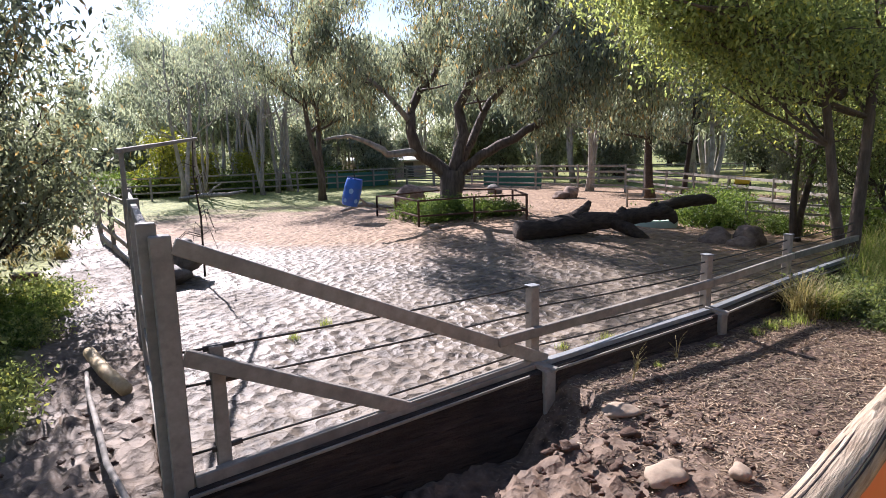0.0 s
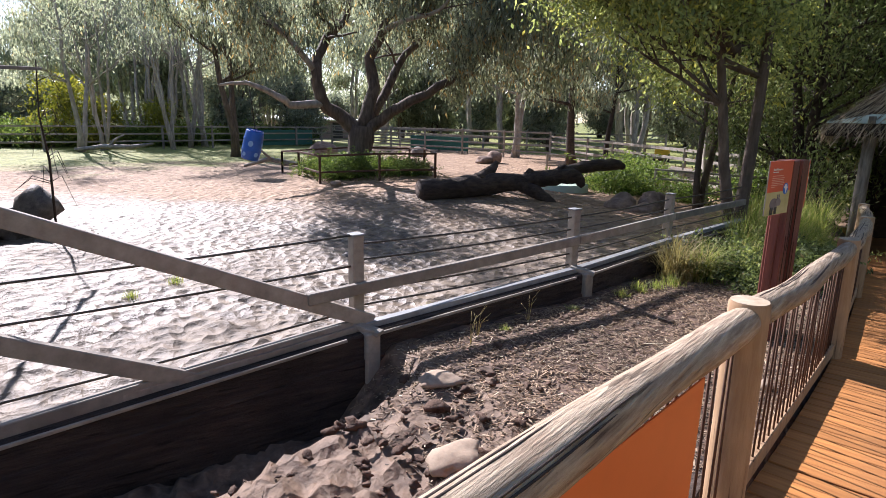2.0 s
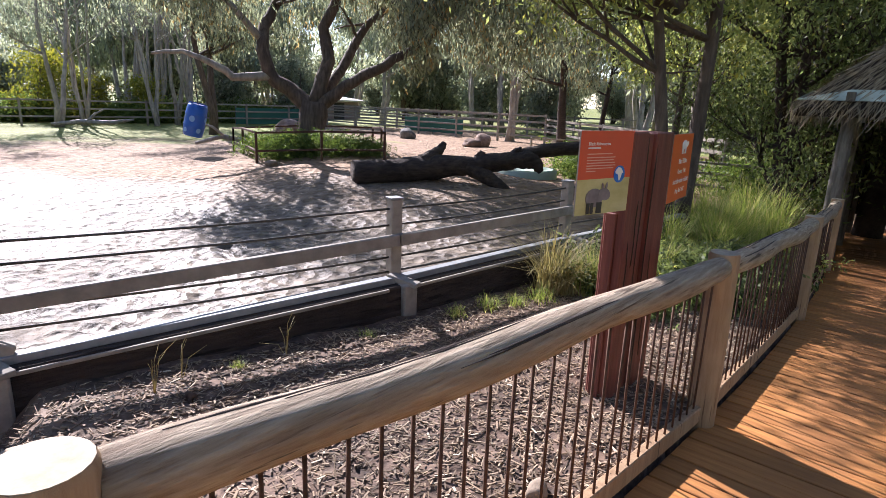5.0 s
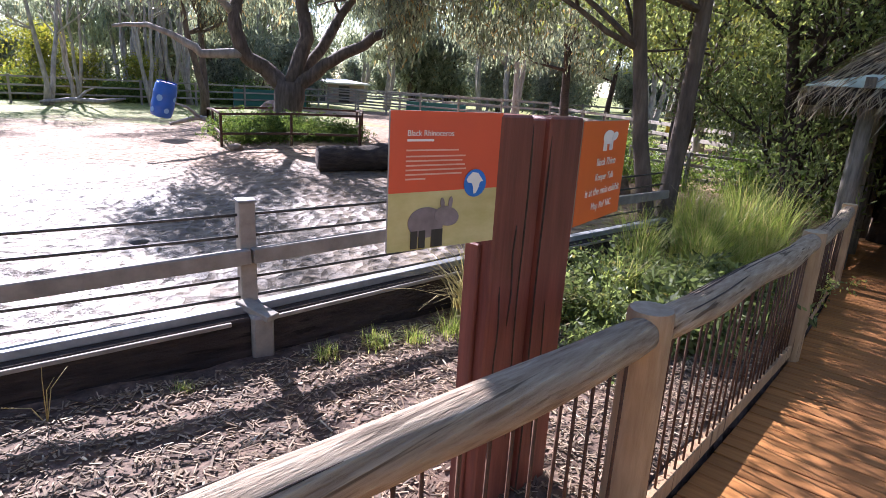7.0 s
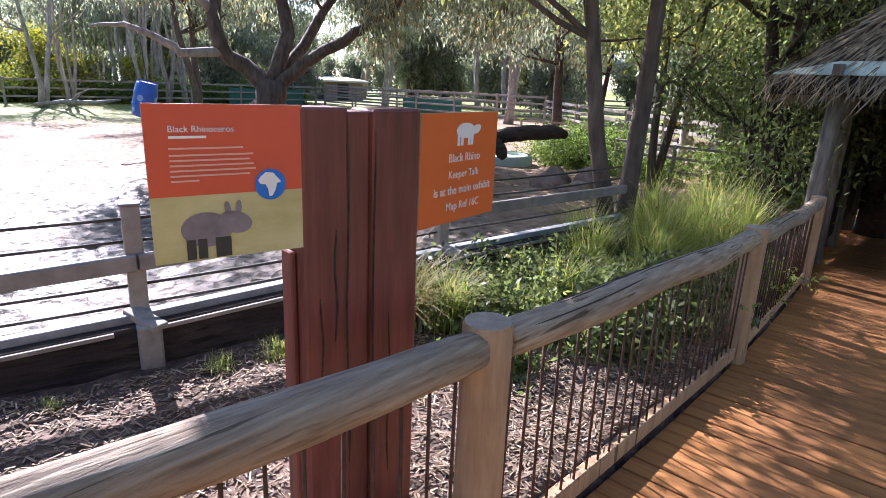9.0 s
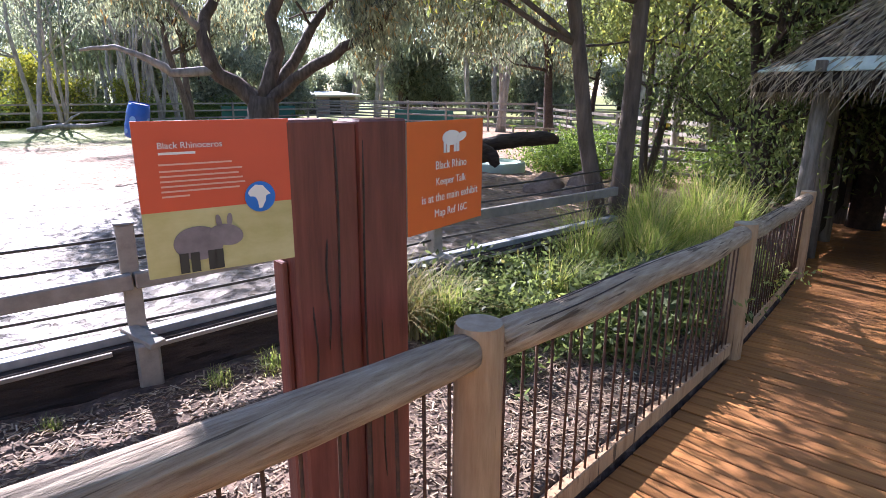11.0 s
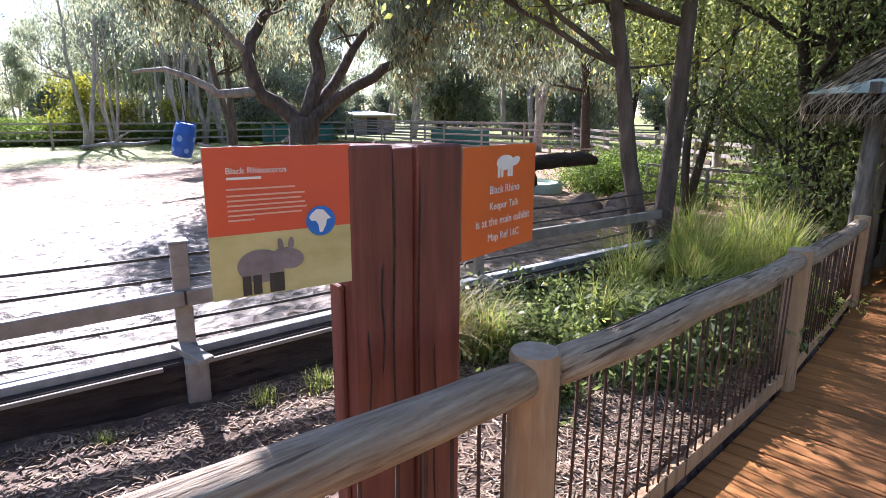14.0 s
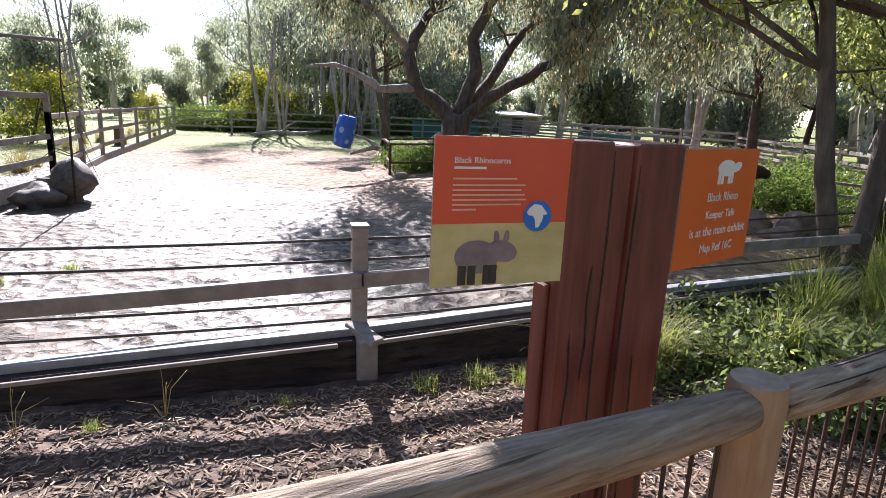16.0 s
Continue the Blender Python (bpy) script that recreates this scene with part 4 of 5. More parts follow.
# further trees round the pen
make_tree("leafy_tree", "tree with a broad bright green crown beyond the pen fence", (15.6, 8.6, -0.45), 41, 6.5, 0.095, 2, 3, 0.3, BARK, GREEN, 22, 0.36, (0.11, 0.042), 0.55, (-0.05, 0.05))
make_tree("gum_tree", "leaning reddish gum trunk with thin leaves behind the barrier", (19.2, 10.6, -0.46), 42, 8.5, 0.19, 1, 3, 0.35, PALEBARK, GREEN, 24, 0.45, (0.14, 0.048), 0.6, (-0.12, 0.02))
make_tree("gum_tree", "slim dark-trunked gum inside the far fence", (23.6, 20.2, -0.48), 43, 9, 0.24, 1, 3, 0.3, DEADWOOD, GUM, 46, 0.5, (0.2, 0.05), 0.75)
make_tree("gum_tree", "thin dark-trunked gum beyond the inner fence", (25.5, 19.8, -0.48), 48, 8, 0.15, 1, 3, 0.4, DEADWOOD, GUM, 34, 0.5, (0.2, 0.05), 0.75)
make_tree("gum_tree", "tall pale-trunked gum beyond the far fence", (26.5, 27.5, -0.48), 44, 11, 0.22, 2, 3, 0.3, PALEBARK, GUM, 46, 0.55, (0.22, 0.055), 0.75)
make_tree("bushy_tree", "dense dark leafy tree beside the muddy path", (-2.3, 10.2, -0.3), 45, 6.5, 0.14, 3, 3, 0.08, DEADWOOD, GUM, 60, 0.34, (0.12, 0.04), 0.5)
make_tree("bushy_tree", "dense dark leafy tree beside the muddy path", (-3.6, 14.5, -0.4), 46, 7.5, 0.16, 2, 3, 0.08, DEADWOOD, GUM, 60, 0.4, (0.14, 0.045), 0.5)
make_tree("gum_tree", "dense drooping gum with rusty patches beyond the pen", (11.0, 33.0, -0.48), 61, 11.5, 0.2, 2, 3, 0.3, BARK, GUM, 26, 0.5, (0.24, 0.06), 0.75)
make_tree("bare_gum", "forked slender gum with sparse leaves inside the far fence", (4.3, 39.3, -0.48), 63, 11.0, 0.15, 2, 3, 0.35, PALEBARK, HAZYLEAF, 12, 0.4, (0.22, 0.06), 0.6)
# shady thicket behind the hut
thicket = make_tree("thicket_tree", "dense dark shaded tree of the thicket", (15.2, 6.0, -0.5), 47, 7.0, 0.15, 2, 3, 0.05, DEADWOOD, DARKLEAF, 27, 0.42, (0.10, 0.036), 0.5, group="dark thicket")
for k, (x, y, s, r) in enumerate(((16.9, 5.0, 1.1, 40), (18.3, 7.4, 1.2, 130), (20.5, 4.0, 1.3, 200), (21.5, 8.0, 1.25, 300), (17.6, 2.4, 1.2, 75), (24.5, 11.0, 1.3, 20), (24, 5.5, 1.4, 260), (22.5, 0.5, 1.4, 10))):
    c = copy_thing(thicket, pose(x, y, -0.5, 0, 0, r) @ Matrix.Scale(s, 4))

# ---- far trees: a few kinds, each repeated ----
far_a = make_tree("far_gum", "tall drooping gum of the far woodland", (6.0, 62.0, -0.5), 51, 12.5, 0.24, 2, 3, 0.42, PALEBARK, HAZYLEAF, 13, 0.6, (0.5, 0.16), 0.75, group="far woodland")
far_b = make_tree("far_tree", "dense rounded tree of the far woodland", (13.0, 58.0, -0.5), 52, 8.0, 0.2, 3, 3, 0.12, BARK, HAZYLEAF, 10, 0.65, (0.42, 0.17), 0.5, group="far woodland")
far_c = make_tree("bare_gum", "thin many-stemmed gum with sparse leaves", (9.0, 47.0, -0.5), 53, 11.5, 0.13, 4, 2, 0.45, PALEBARK, HAZYLEAF, 3, 0.4, (0.3, 0.08), 0.7, group="bare gums")
far_d = make_tree("young_wattle", "young yellow-green wattle beyond the far fence", (3.2, 45.0, -0.5), 54, 4.6, 0.07, 2, 2, 0.05, BARK, YELLOWLEAF, 10, 0.4, (0.26, 0.1), 0.4, group="young wattles")


def far_wood():
    rng = random.Random(8)
    for k in range(80):
        a = radians(-52 + 150 * rng.random())
        d = rng.uniform(50, 92)
        x, y = 3 + d * math.sin(a), 4 + d * math.cos(a)
        if y < 2:
            continue
        src = far_a if rng.random() < 0.5 else far_b
        s = rng.uniform(0.75, 1.25)
        left = math.degrees(a)
        if left < 21:
            s *= 0.68
        copy_thing(src, pose(x, y, -0.5, 0, 0, rng.uniform(0, 360)) @ Matrix.Diagonal((s, s, s * rng.uniform(0.9, 1.15), 1)))
    for x, y, s in ((33, 36, 0.9), (38, 27, 0.9), (29, 48, 0.9), (18, 50, 0.9), (40, 14, 1.0), (44, 32, 1.0), (22, 54, 1.0)):
        copy_thing(far_a, pose(x, y, -0.5, 0, 0, rng.uniform(0, 360)) @ Matrix.Scale(s, 4))
    for x, y, s in ((35, 33, 0.6), (29, 16, 0.5), (31, 7, 0.8), (36, 2, 0.9), (-8, 22, 0.8), (-11, 30, 0.9), (-8, 42, 0.7), (-5.5, 17, 0.6), (-14, 14, 0.9), (-10, 7, 0.9), (15.5, 49, 0.7), (20.5, 47, 0.6)):
        copy_thing(far_b, pose(x, y, -0.5, 0, 0, rng.uniform(0, 360)) @ Matrix.Scale(s, 4))
    for x, y, s in ((9.6, 40.9, 0.95), (11.0, 43.0, 1.05), (5.8, 41.0, 0.85), (12.4, 44.0, 1.0), (-3.5, 33, 0.8), (10.5, 47, 1.1)):
        copy_thing(far_c, pose(x, y, -0.5, 0, 0, rng.uniform(0, 360)) @ Matrix.Scale(s, 4))
    for x, y, s in ((-4.5, 29, 0.7), (6.0, 44.5, 0.7), (10.2, 45.5, 0.7), (-2.8, 45, 0.55)):
        copy_thing(far_d, pose(x, y, -0.5, 0, 0, rng.uniform(0, 360)) @ Matrix.Scale(s, 4))
    # low belt of trees along the horizon
    for k in range(24):
        a, d = radians(-14 + 3.6 * k + rng.uniform(-1, 1)), rng.uniform(78, 96)
        s = rng.uniform(0.55, 0.85)
        copy_thing(far_b, pose(3 + d * math.sin(a), 4 + d * math.cos(a), -0.6, 0, 0, rng.uniform(0, 360)) @ Matrix.Diagonal((1.3 * s, 1.3 * s, s, 1)))
    # trees behind the walk close the place
    for x, y, s in ((-8, -6, 1.0), (0, -11, 1.1), (8, -12, 1.0), (17, -9, 1.1), (26, -8, 1.2)):
        copy_thing(far_b, pose(x, y, 0, 0, 0, rng.uniform(0, 360)) @ Matrix.Scale(s, 4))


far_wood()


# ---- tufts, shrubs and weeds ----
def tuft_mesh(name, seed, blades, height, reach, width, mat):
    rng = np.random.default_rng(seed)
    out = []
    for k in range(blades):
        a, h, r = rng.uniform(0, 6.283), height * rng.uniform(0.55, 1.1), reach * rng.uniform(0.25, 1.1)
        base = np.array((rng.normal(0, 0.06), rng.normal(0, 0.06), 0))
        d = np.array((math.cos(a), math.sin(a), 0))
        s = np.array((-math.sin(a), math.cos(a), 0)) * width
        prev = None
        for i in range(5):
            f = i / 4
            p = base + d * r * f ** 1.7 + np.array((0, 0, h * (f - 0.42 * f ** 3 * (r / reach))))
            w = s * (1 - f) * 0.5
            if prev is not None:
                out.append((prev[0] - prev[1], prev[0] + prev[1], p + w, p - w))
            prev = (p, w)
    return quads_mesh(name, np.array(out), mat)


def weed_mesh(name, seed, count, height, spread, mat, size=(0.05, 0.025)):
    nr = np.random.default_rng(seed)
    tips = nr.normal(0, 1, (count, 3)) * np.array((spread, spread, height * 0.3)) + np.array((0, 0, height * 0.55))
    tips[:, 2] = np.abs(tips[:, 2])
    return quads_mesh(name, leaf_quads(nr, tips, 9, 0.05, *size, 0.15), mat)


def plant(name, label, mesh, x, y, z, s=1.0, rz=0.0, group="", category="plant"):
    ob = new(name, mesh)
    ob.matrix_world = pose(x, y, z, 0, 0, rz) @ Matrix.Scale(s, 4)
    return tagged(ob, label, category, group)


def build_plants():
    rng = random.Random(61)
    lomandra = tuft_mesh("lomandra", 1, 320, 0.72, 0.62, 0.011, GRASS)
    lomandra2 = tuft_mesh("lomandra", 2, 260, 0.85, 0.5, 0.010, GRASS)
    straw = tuft_mesh("dry_tuft", 3, 190, 0.6, 0.62, 0.010, STRAW)
    short = tuft_mesh("grass_tuft", 4, 110, 0.22, 0.2, 0.007, GRASS)
    dark = weed_mesh("low_shrub", 5, 260, 0.5, 0.3, DARKLEAF, (0.07, 0.035))
    leafy = weed_mesh("low_shrub", 6, 300, 0.55, 0.33, GREEN, (0.09, 0.04))
    bush = weed_mesh("low_bush", 7, 900, 0.9, 0.62, WEEDLEAF, (0.10, 0.042))
    for k, (x, y, s, m) in enumerate(((8.3, 3.65, 0.9, 0), (9.0, 4.05, 1.1, 1), (8.75, 3.45, 0.85, 0), (9.6, 3.85, 1.3, 0), (10.15, 4.2, 1.35, 1), (10.7, 4.15, 1.5, 0), (11.2, 4.05, 1.5, 1), (9.5, 4.45, 1.2, 0), (10.6, 4.75, 1.5, 1),
                                      (11.3, 4.5, 1.6, 1), (9.95, 3.65, 0.9, 0), (10.45, 3.75, 0.95, 1), (11.7, 4.9, 1.3, 0), (12.2, 4.6, 1.1, 1))):
        plant("grass_clump", "tall arching green grass clump in the garden bed", (lomandra, lomandra2)[m], x, y, garden_z(x, y) - 0.02, s, rng.uniform(0, 360), "tall grass clumps")
    for x, y, s in ((7.0, 3.75, 1.25), (7.12, 3.72, 0.95), (7.3, 3.6, 0.85)):
        plant("dry_grass_clump", "half-dry drooping grass clump against the sleeper wall", straw if s > 0.9 else lomandra, x, y, garden_z(x, y), s, rng.uniform(0, 360), "dry grass clumps")
    for x, y, s in ((7.6, 3.6, 0.72), (7.95, 3.85, 0.76), (8.4, 4.0, 0.7), (7.85, 3.4, 0.45), (9.2, 3.3, 0.5), (9.9, 3.4, 0.5), (10.6, 3.55, 0.55), (8.9, 3.1, 0.4)):
        plant("dark_shrub", "low dark-leaved shrub in the garden bed", dark if s > 0.65 else leafy, x, y, garden_z(x, y) - 0.03, s, rng.uniform(0, 360), "garden shrubs")
    broad = weed_mesh("low_shrub", 8, 150, 0.55, 0.28, DARKLEAF, (0.15, 0.05))
    for x, y, s in ((8.05, 2.9, 0.5), (8.4, 3.05, 0.6), (8.8, 3.2, 0.62), (9.25, 3.4, 0.62), (8.6, 3.45, 0.6), (7.3, 3.0, 0.35)):
        plant("broad_leaved_shrub", "low shrub with broad dark leaves behind the railing", broad, x, y, garden_z(x, y) - 0.03, s, rng.uniform(0, 360), "broad-leaved shrubs")
    for x, y, s in ((8.8, 15.6, 0.6), (9.3, 15.2, 0.62), (10.2, 14.75, 0.55), (8.6, 16.6, 0.55), (10.8, 14.7, 0.42), (9.1, 16.2, 0.5), (8.55, 15.2, 0.4), (9.9, 15.2, 0.5)):
        plant("weed_bush", "green weedy bush round the foot of the gum", bush, x, y, pen_z(x, y) - 0.05, s, rng.uniform(0, 360), "weeds under the gum", "bush")
    for k in range(34):
        x, y = rng.uniform(-2.7, -0.85), rng.uniform(5.6, 13)
        plant("verge_weed", "low green weeds beside the muddy path", leafy if k % 3 else bush, x, y, ground_z(x, y) - 0.02, rng.uniform(0.4, 0.9) * (0.6 if k % 3 == 0 else 1), rng.uniform(0, 360), "verge weeds")
    for k in range(46):
        x, y = rng.uniform(-1, 20), rng.uniform(44.8, 49)
        plant("far_shrub", "grey-green shrub along the far fence", bush, x, y, -0.5, rng.uniform(0.7, 1.5), rng.uniform(0, 360), "far shrubs", "bush")
    for k in range(16):
        x, y = rng.uniform(-2.6, -0.9), rng.uniform(14, 38)
        plant("path_tuft", "straw-coloured grass tuft beside the far path", straw, x, y, -0.48, rng.uniform(0.8, 1.7), rng.uniform(0, 360), "straw tufts")
    for x, y, s in ((5.15, 3.55, 0.35), (5.9, 3.6, 0.55), (6.2, 3.62, 0.7), (6.45, 3.58, 0.6), (4.3, 3.5, 0.3), (6.75, 3.6, 0.9)):
        plant("wall_weed", "sprig of grass growing along the sleeper wall", short, x, y, garden_z(x, y), s, rng.uniform(0, 360), "wall weeds")
    for x, y, s in ((5.3, 5.3, 0.9), (5.7, 5.5, 0.8), (5.0, 5.6, 0.6), (2.2, 8.0, 0.7), (2.8, 8.4, 0.8)):
        plant("mud_tuft", "trampled grass tuft in the wet mud", short, x, y, pen_z(x, y), s, rng.uniform(0, 360), "mud tufts")
    for x, y, s in ((16.4, 11.6, 0.9), (17.0, 12.4, 1.0), (18.0, 12.8, 0.8), (16.9, 9.8, 0.6), (19.5, 13.5, 1.0), (18.2, 8.2, 1.0), (17.6, 7.0, 1.0)):
        plant("pen_shrub", "green shrub beside the low barrier", bush, x, y, -0.5, s, rng.uniform(0, 360), "pen shrubs", "bush")

    for x, y in ((4.0, 3.5), (3.85, 3.4), (4.6, 3.55)):
        stem = thing("dry_weed", "thin dry weed stem beside the sleeper wall", "weed", (x, y, garden_z(x, y)), rng.uniform(0, 360), "dry weeds")
        for k in range(5):
            a = rng.uniform(0, 6.283)
            r, h = rng.uniform(0.05, 0.16), rng.uniform(0.1, 0.34)
            part("twig", tube("twig", [(0, 0, -0.02), (r * 0.3 * math.cos(a), r * 0.3 * math.sin(a), h * 0.7), (r * math.cos(a), r * math.sin(a), h)], [0.0022, 0.0016, 0.001], STRAW, 5), STRAW, stem)


build_plants()


# ---- things in the pen ----
def fallen_log():
    rng = random.Random(3)
    o = Vector((11.2, 11.35, 0))
    t = thing("fallen_log", "massive dark fallen tree trunk with broken branch stubs", "log", o, 0)
    def q(x, y, z):
        return Vector((x, y, z)) - o

    def limb(name, path, radii, sides, wob):
        pts, rad = [], []
        for k in range(len(path) - 1):
            for c in range(4):
                f = c / 4
                pts.append(q(*path[k]).lerp(q(*path[k + 1]), f) + Vector((0, 0, rng.uniform(-0.015, 0.015))))
                rad.append((radii[k] + (radii[k + 1] - radii[k]) * f) * rng.uniform(0.95, 1.06))
        pts.append(q(*path[-1]))
        rad.append(radii[-1])
        part(name, tube(name, pts, rad, DEADWOOD, sides, wob, rng), DEADWOOD, t)
    limb("trunk", [(8.93, 11.72, 0.10), (9.9, 11.55, 0.12), (10.7, 11.3, 0.20), (11.5, 10.92, 0.27), (12.1, 10.55, 0.38), (12.55, 10.3, 0.44), (12.75, 10.2, 0.40)], (0.26, 0.27, 0.265, 0.21, 0.19, 0.20, 0.12), 16, 0.09)
    limb("stub", [(10.45, 11.4, 0.3), (10.75, 11.36, 0.50), (10.92, 11.36, 0.64), (10.99, 11.36, 0.74)], (0.20, 0.13, 0.09, 0.06), 10, 0.12)
    limb("stub", [(12.2, 10.5, 0.45), (12.3, 10.45, 0.6), (12.42, 10.4, 0.70)], (0.13, 0.08, 0.03), 9, 0.15)
    limb("knot", [(11.6, 10.86, 0.40), (11.66, 10.84, 0.52), (11.7, 10.84, 0.57)], (0.13, 0.11, 0.06), 9, 0.2)
    limb("prop_limb", [(11.35, 10.95, 0.25), (11.6, 10.7, 0.08), (11.85, 10.45, -0.12), (12.1, 10.3, -0.34)], (0.19, 0.16, 0.14, 0.10), 10, 0.12)
    limb("hooked_end", [(12.5, 10.32, 0.44), (12.72, 10.18, 0.34), (12.8, 10.1, 0.17)], (0.18, 0.14, 0.07), 10, 0.12)
    limb("thin_limb", [(12.4, 10.5, 0.5), (13.0, 10.45, 0.60), (13.6, 10.4, 0.66), (14.3, 10.35, 0.66), (14.6, 10.3, 0.60)], (0.13, 0.15, 0.17, 0.15, 0.09), 10, 0.1)


fallen_log()


def barrel():
    t = thing("hanging_barrel", "bright blue plastic barrel with round holes hung from the gum", "barrel", (7.24, 18.2, 1.29), 0)
    prof = [(0.0, 0.235), (0.02, 0.255), (0.10, 0.27), (0.24, 0.285), (0.27, 0.295), (0.30, 0.285), (0.56, 0.285), (0.59, 0.295), (0.62, 0.285), (0.76, 0.27), (0.86, 0.255), (0.88, 0.235)]
    lean = pose(0, 0, 0, 8, 12, 0)
    v, f = rings([(0, 0, -z) for z, r in prof], [r for z, r in prof], 28)
    v = [lean @ p for p in v]
    body = part("body", mesh_of("body", v, f, BLUE, True), BLUE, t)
    v, f = rings([(0, 0, 0.004), (0, 0, 0.03)], [0.25, 0.25], 28, closed=False)
    v2, f2 = rings([(0, 0, 0.03), (0, 0, 0.004)], [0.225, 0.225], 28, closed=False)
    part("rim", join("rim", [([lean @ p for p in v], f), ([lean @ p for p in v2], f2)], BLUE, True), BLUE, t)
    part("lid", mesh_of("lid", *[(lambda a: ([lean @ p for p in a[0]], a[1]))(rings([(0, 0, 0.0), (0, 0, 0.008)], [0.222, 0.222], 24))][0], BLUEDARK), BLUEDARK, t, "dark recessed lid")
    for ang, z, r in ((-120, -0.38, 0.075), (-75, -0.68, 0.06), (-150, -0.72, 0.055), (-35, -0.36, 0.06)):
        a = radians(ang)
        c = Vector((math.cos(a), math.sin(a), 0))
        s = Vector((-c.y, c.x, 0))
        k = 18
        vs = [lean @ (c * 0.289 + s * r * math.cos(6.2832 * i / k) + Vector((0, 0, z + r * 1.15 * math.sin(6.2832 * i / k)))) for i in range(k)]
        vs += [lean @ (c * 0.27 + s * r * math.cos(6.2832 * i / k) + Vector((0, 0, z + r * 1.15 * math.sin(6.2832 * i / k)))) for i in range(k)]
        part("hole", mesh_of("hole", vs, [tuple(range(k)), tuple(range(2 * k - 1, k - 1, -1))] + [(i, i + k, (i + 1) % k + k, (i + 1) % k) for i in range(k)], HOLE), HOLE, body, "pale round feeding hole")
    part("rope", tube("rope", [(0, 0, 0), (-0.05, 0.05, 0.8), (-0.1, 0.1, 1.3)], 0.012, CABLE, 6), CABLE, t)


barrel()


def rock(x, y, z, size, mat, seed, label, rz=0.0, name="rock", group="", rough=0.22):
    single(name, boulder(name, size, mat, seed, rough), mat, label, "rock", (x, y, z), rz, group)


rock(13.55, 9.45, -0.50, (0.95, 0.8, 0.62), ROCK, 1, "reddish layered boulder beside the low barrier", 20, "boulder", "rocks by the barrier")
rock(14.15, 8.95, -0.50, (0.85, 0.75, 0.7), ROCK, 2, "reddish layered boulder beside the low barrier", 70, "boulder", "rocks by the barrier")
rock(13.6, 8.85, -0.50, (0.75, 0.6, 0.42), ROCK, 3, "low reddish boulder beside the low barrier", -30, "boulder", "rocks by the barrier")
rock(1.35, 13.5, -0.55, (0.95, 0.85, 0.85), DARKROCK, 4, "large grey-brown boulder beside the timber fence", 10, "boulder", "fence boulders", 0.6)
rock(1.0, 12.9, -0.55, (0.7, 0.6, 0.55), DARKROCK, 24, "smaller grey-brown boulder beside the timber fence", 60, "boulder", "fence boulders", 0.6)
# added brown lump standing in for an animal; no rock lies here
rock(11.3, 22.3, -0.3, (1.35, 1.0, 1.25), ROCK, 5, "rounded brown stand-in shape behind the gum", 0, "boulder", "", 0.1)
rock(21.3, 24.2, -0.52, (1.0, 0.8, 0.5), ROCK, 6, "flat brown boulder in the dry pen", 15, "boulder", "far boulders")
rock(22.0, 24.2, -0.52, (0.9, 0.8, 0.8), ROCK, 7, "square brown boulder in the dry pen", 60, "boulder", "far boulders", 0.12)
rock(21.0, 30.0, -0.52, (0.9, 0.8, 0.7), DARKROCK, 8, "small dark boulder near the far fence", 0, "boulder", "far boulders")
rock(5.42, 8.5, -0.54, (0.27, 0.2, 0.2), DARKROCK, 9, "dark clod of mud lying in the pen", 0, "mud_clod")
rock(8.0, 14.3, pen_z(8.0, 14.3) - 0.05, (0.3, 0.25, 0.2), PALEROCK, 10, "pale stone beside the guard fence", 0)
rock(2.78, 2.18, 0.13, (0.30, 0.20, 0.09), PALEROCK, 11, "pale flat sandstone lump in the broken earth", 15, "rock", "", 0.3)
rock(3.2, 1.98, 0.11, (0.15, 0.12, 0.09), PALEROCK, 12, "small pale stone in the broken earth", 50)
rock(5.02, 1.78, 0.08, (0.11, 0.09, 0.08), PALEROCK, 13, "small pale stone under the railing", 20)
rock(3.3, 3.0, 0.08, (0.3, 0.22, 0.10), PALEROCK, 14, "half-buried flat stone by the wall", -20, "rock", "", 0.3)


def tub():
    t = thing("water_trough", "pale green water trough set in the ground", "trough", (14.35, 12.35, pen_z(14.35, 12.35)), -20)
    v, f = rings([(0, 0, -0.1), (0, 0, 0.14), (0, 0, 0.17)], [0.85, 0.85, 0.82], 28, closed=False)
    v2, f2 = rings([(0, 0, 0.17), (0, 0, 0.08)], [0.74, 0.72], 28, closed=False)
    part("rim", join("rim", [(v, f), (v2, f2)], TUB), TUB, t)
    v, f = rings([(0, 0, 0.02), (0, 0, 0.09)], [0.73, 0.73], 28)
    part("water", mesh_of("water", v, f, TUB), TUB, t)


tub()


PEELED = grained("peeled_pole", (0.46, 0.33, 0.17), (0.70, 0.55, 0.33), 8, (2, 2, 2), 0.7, 0.4, 0.005, stain=(0.36, 0.25, 0.13))


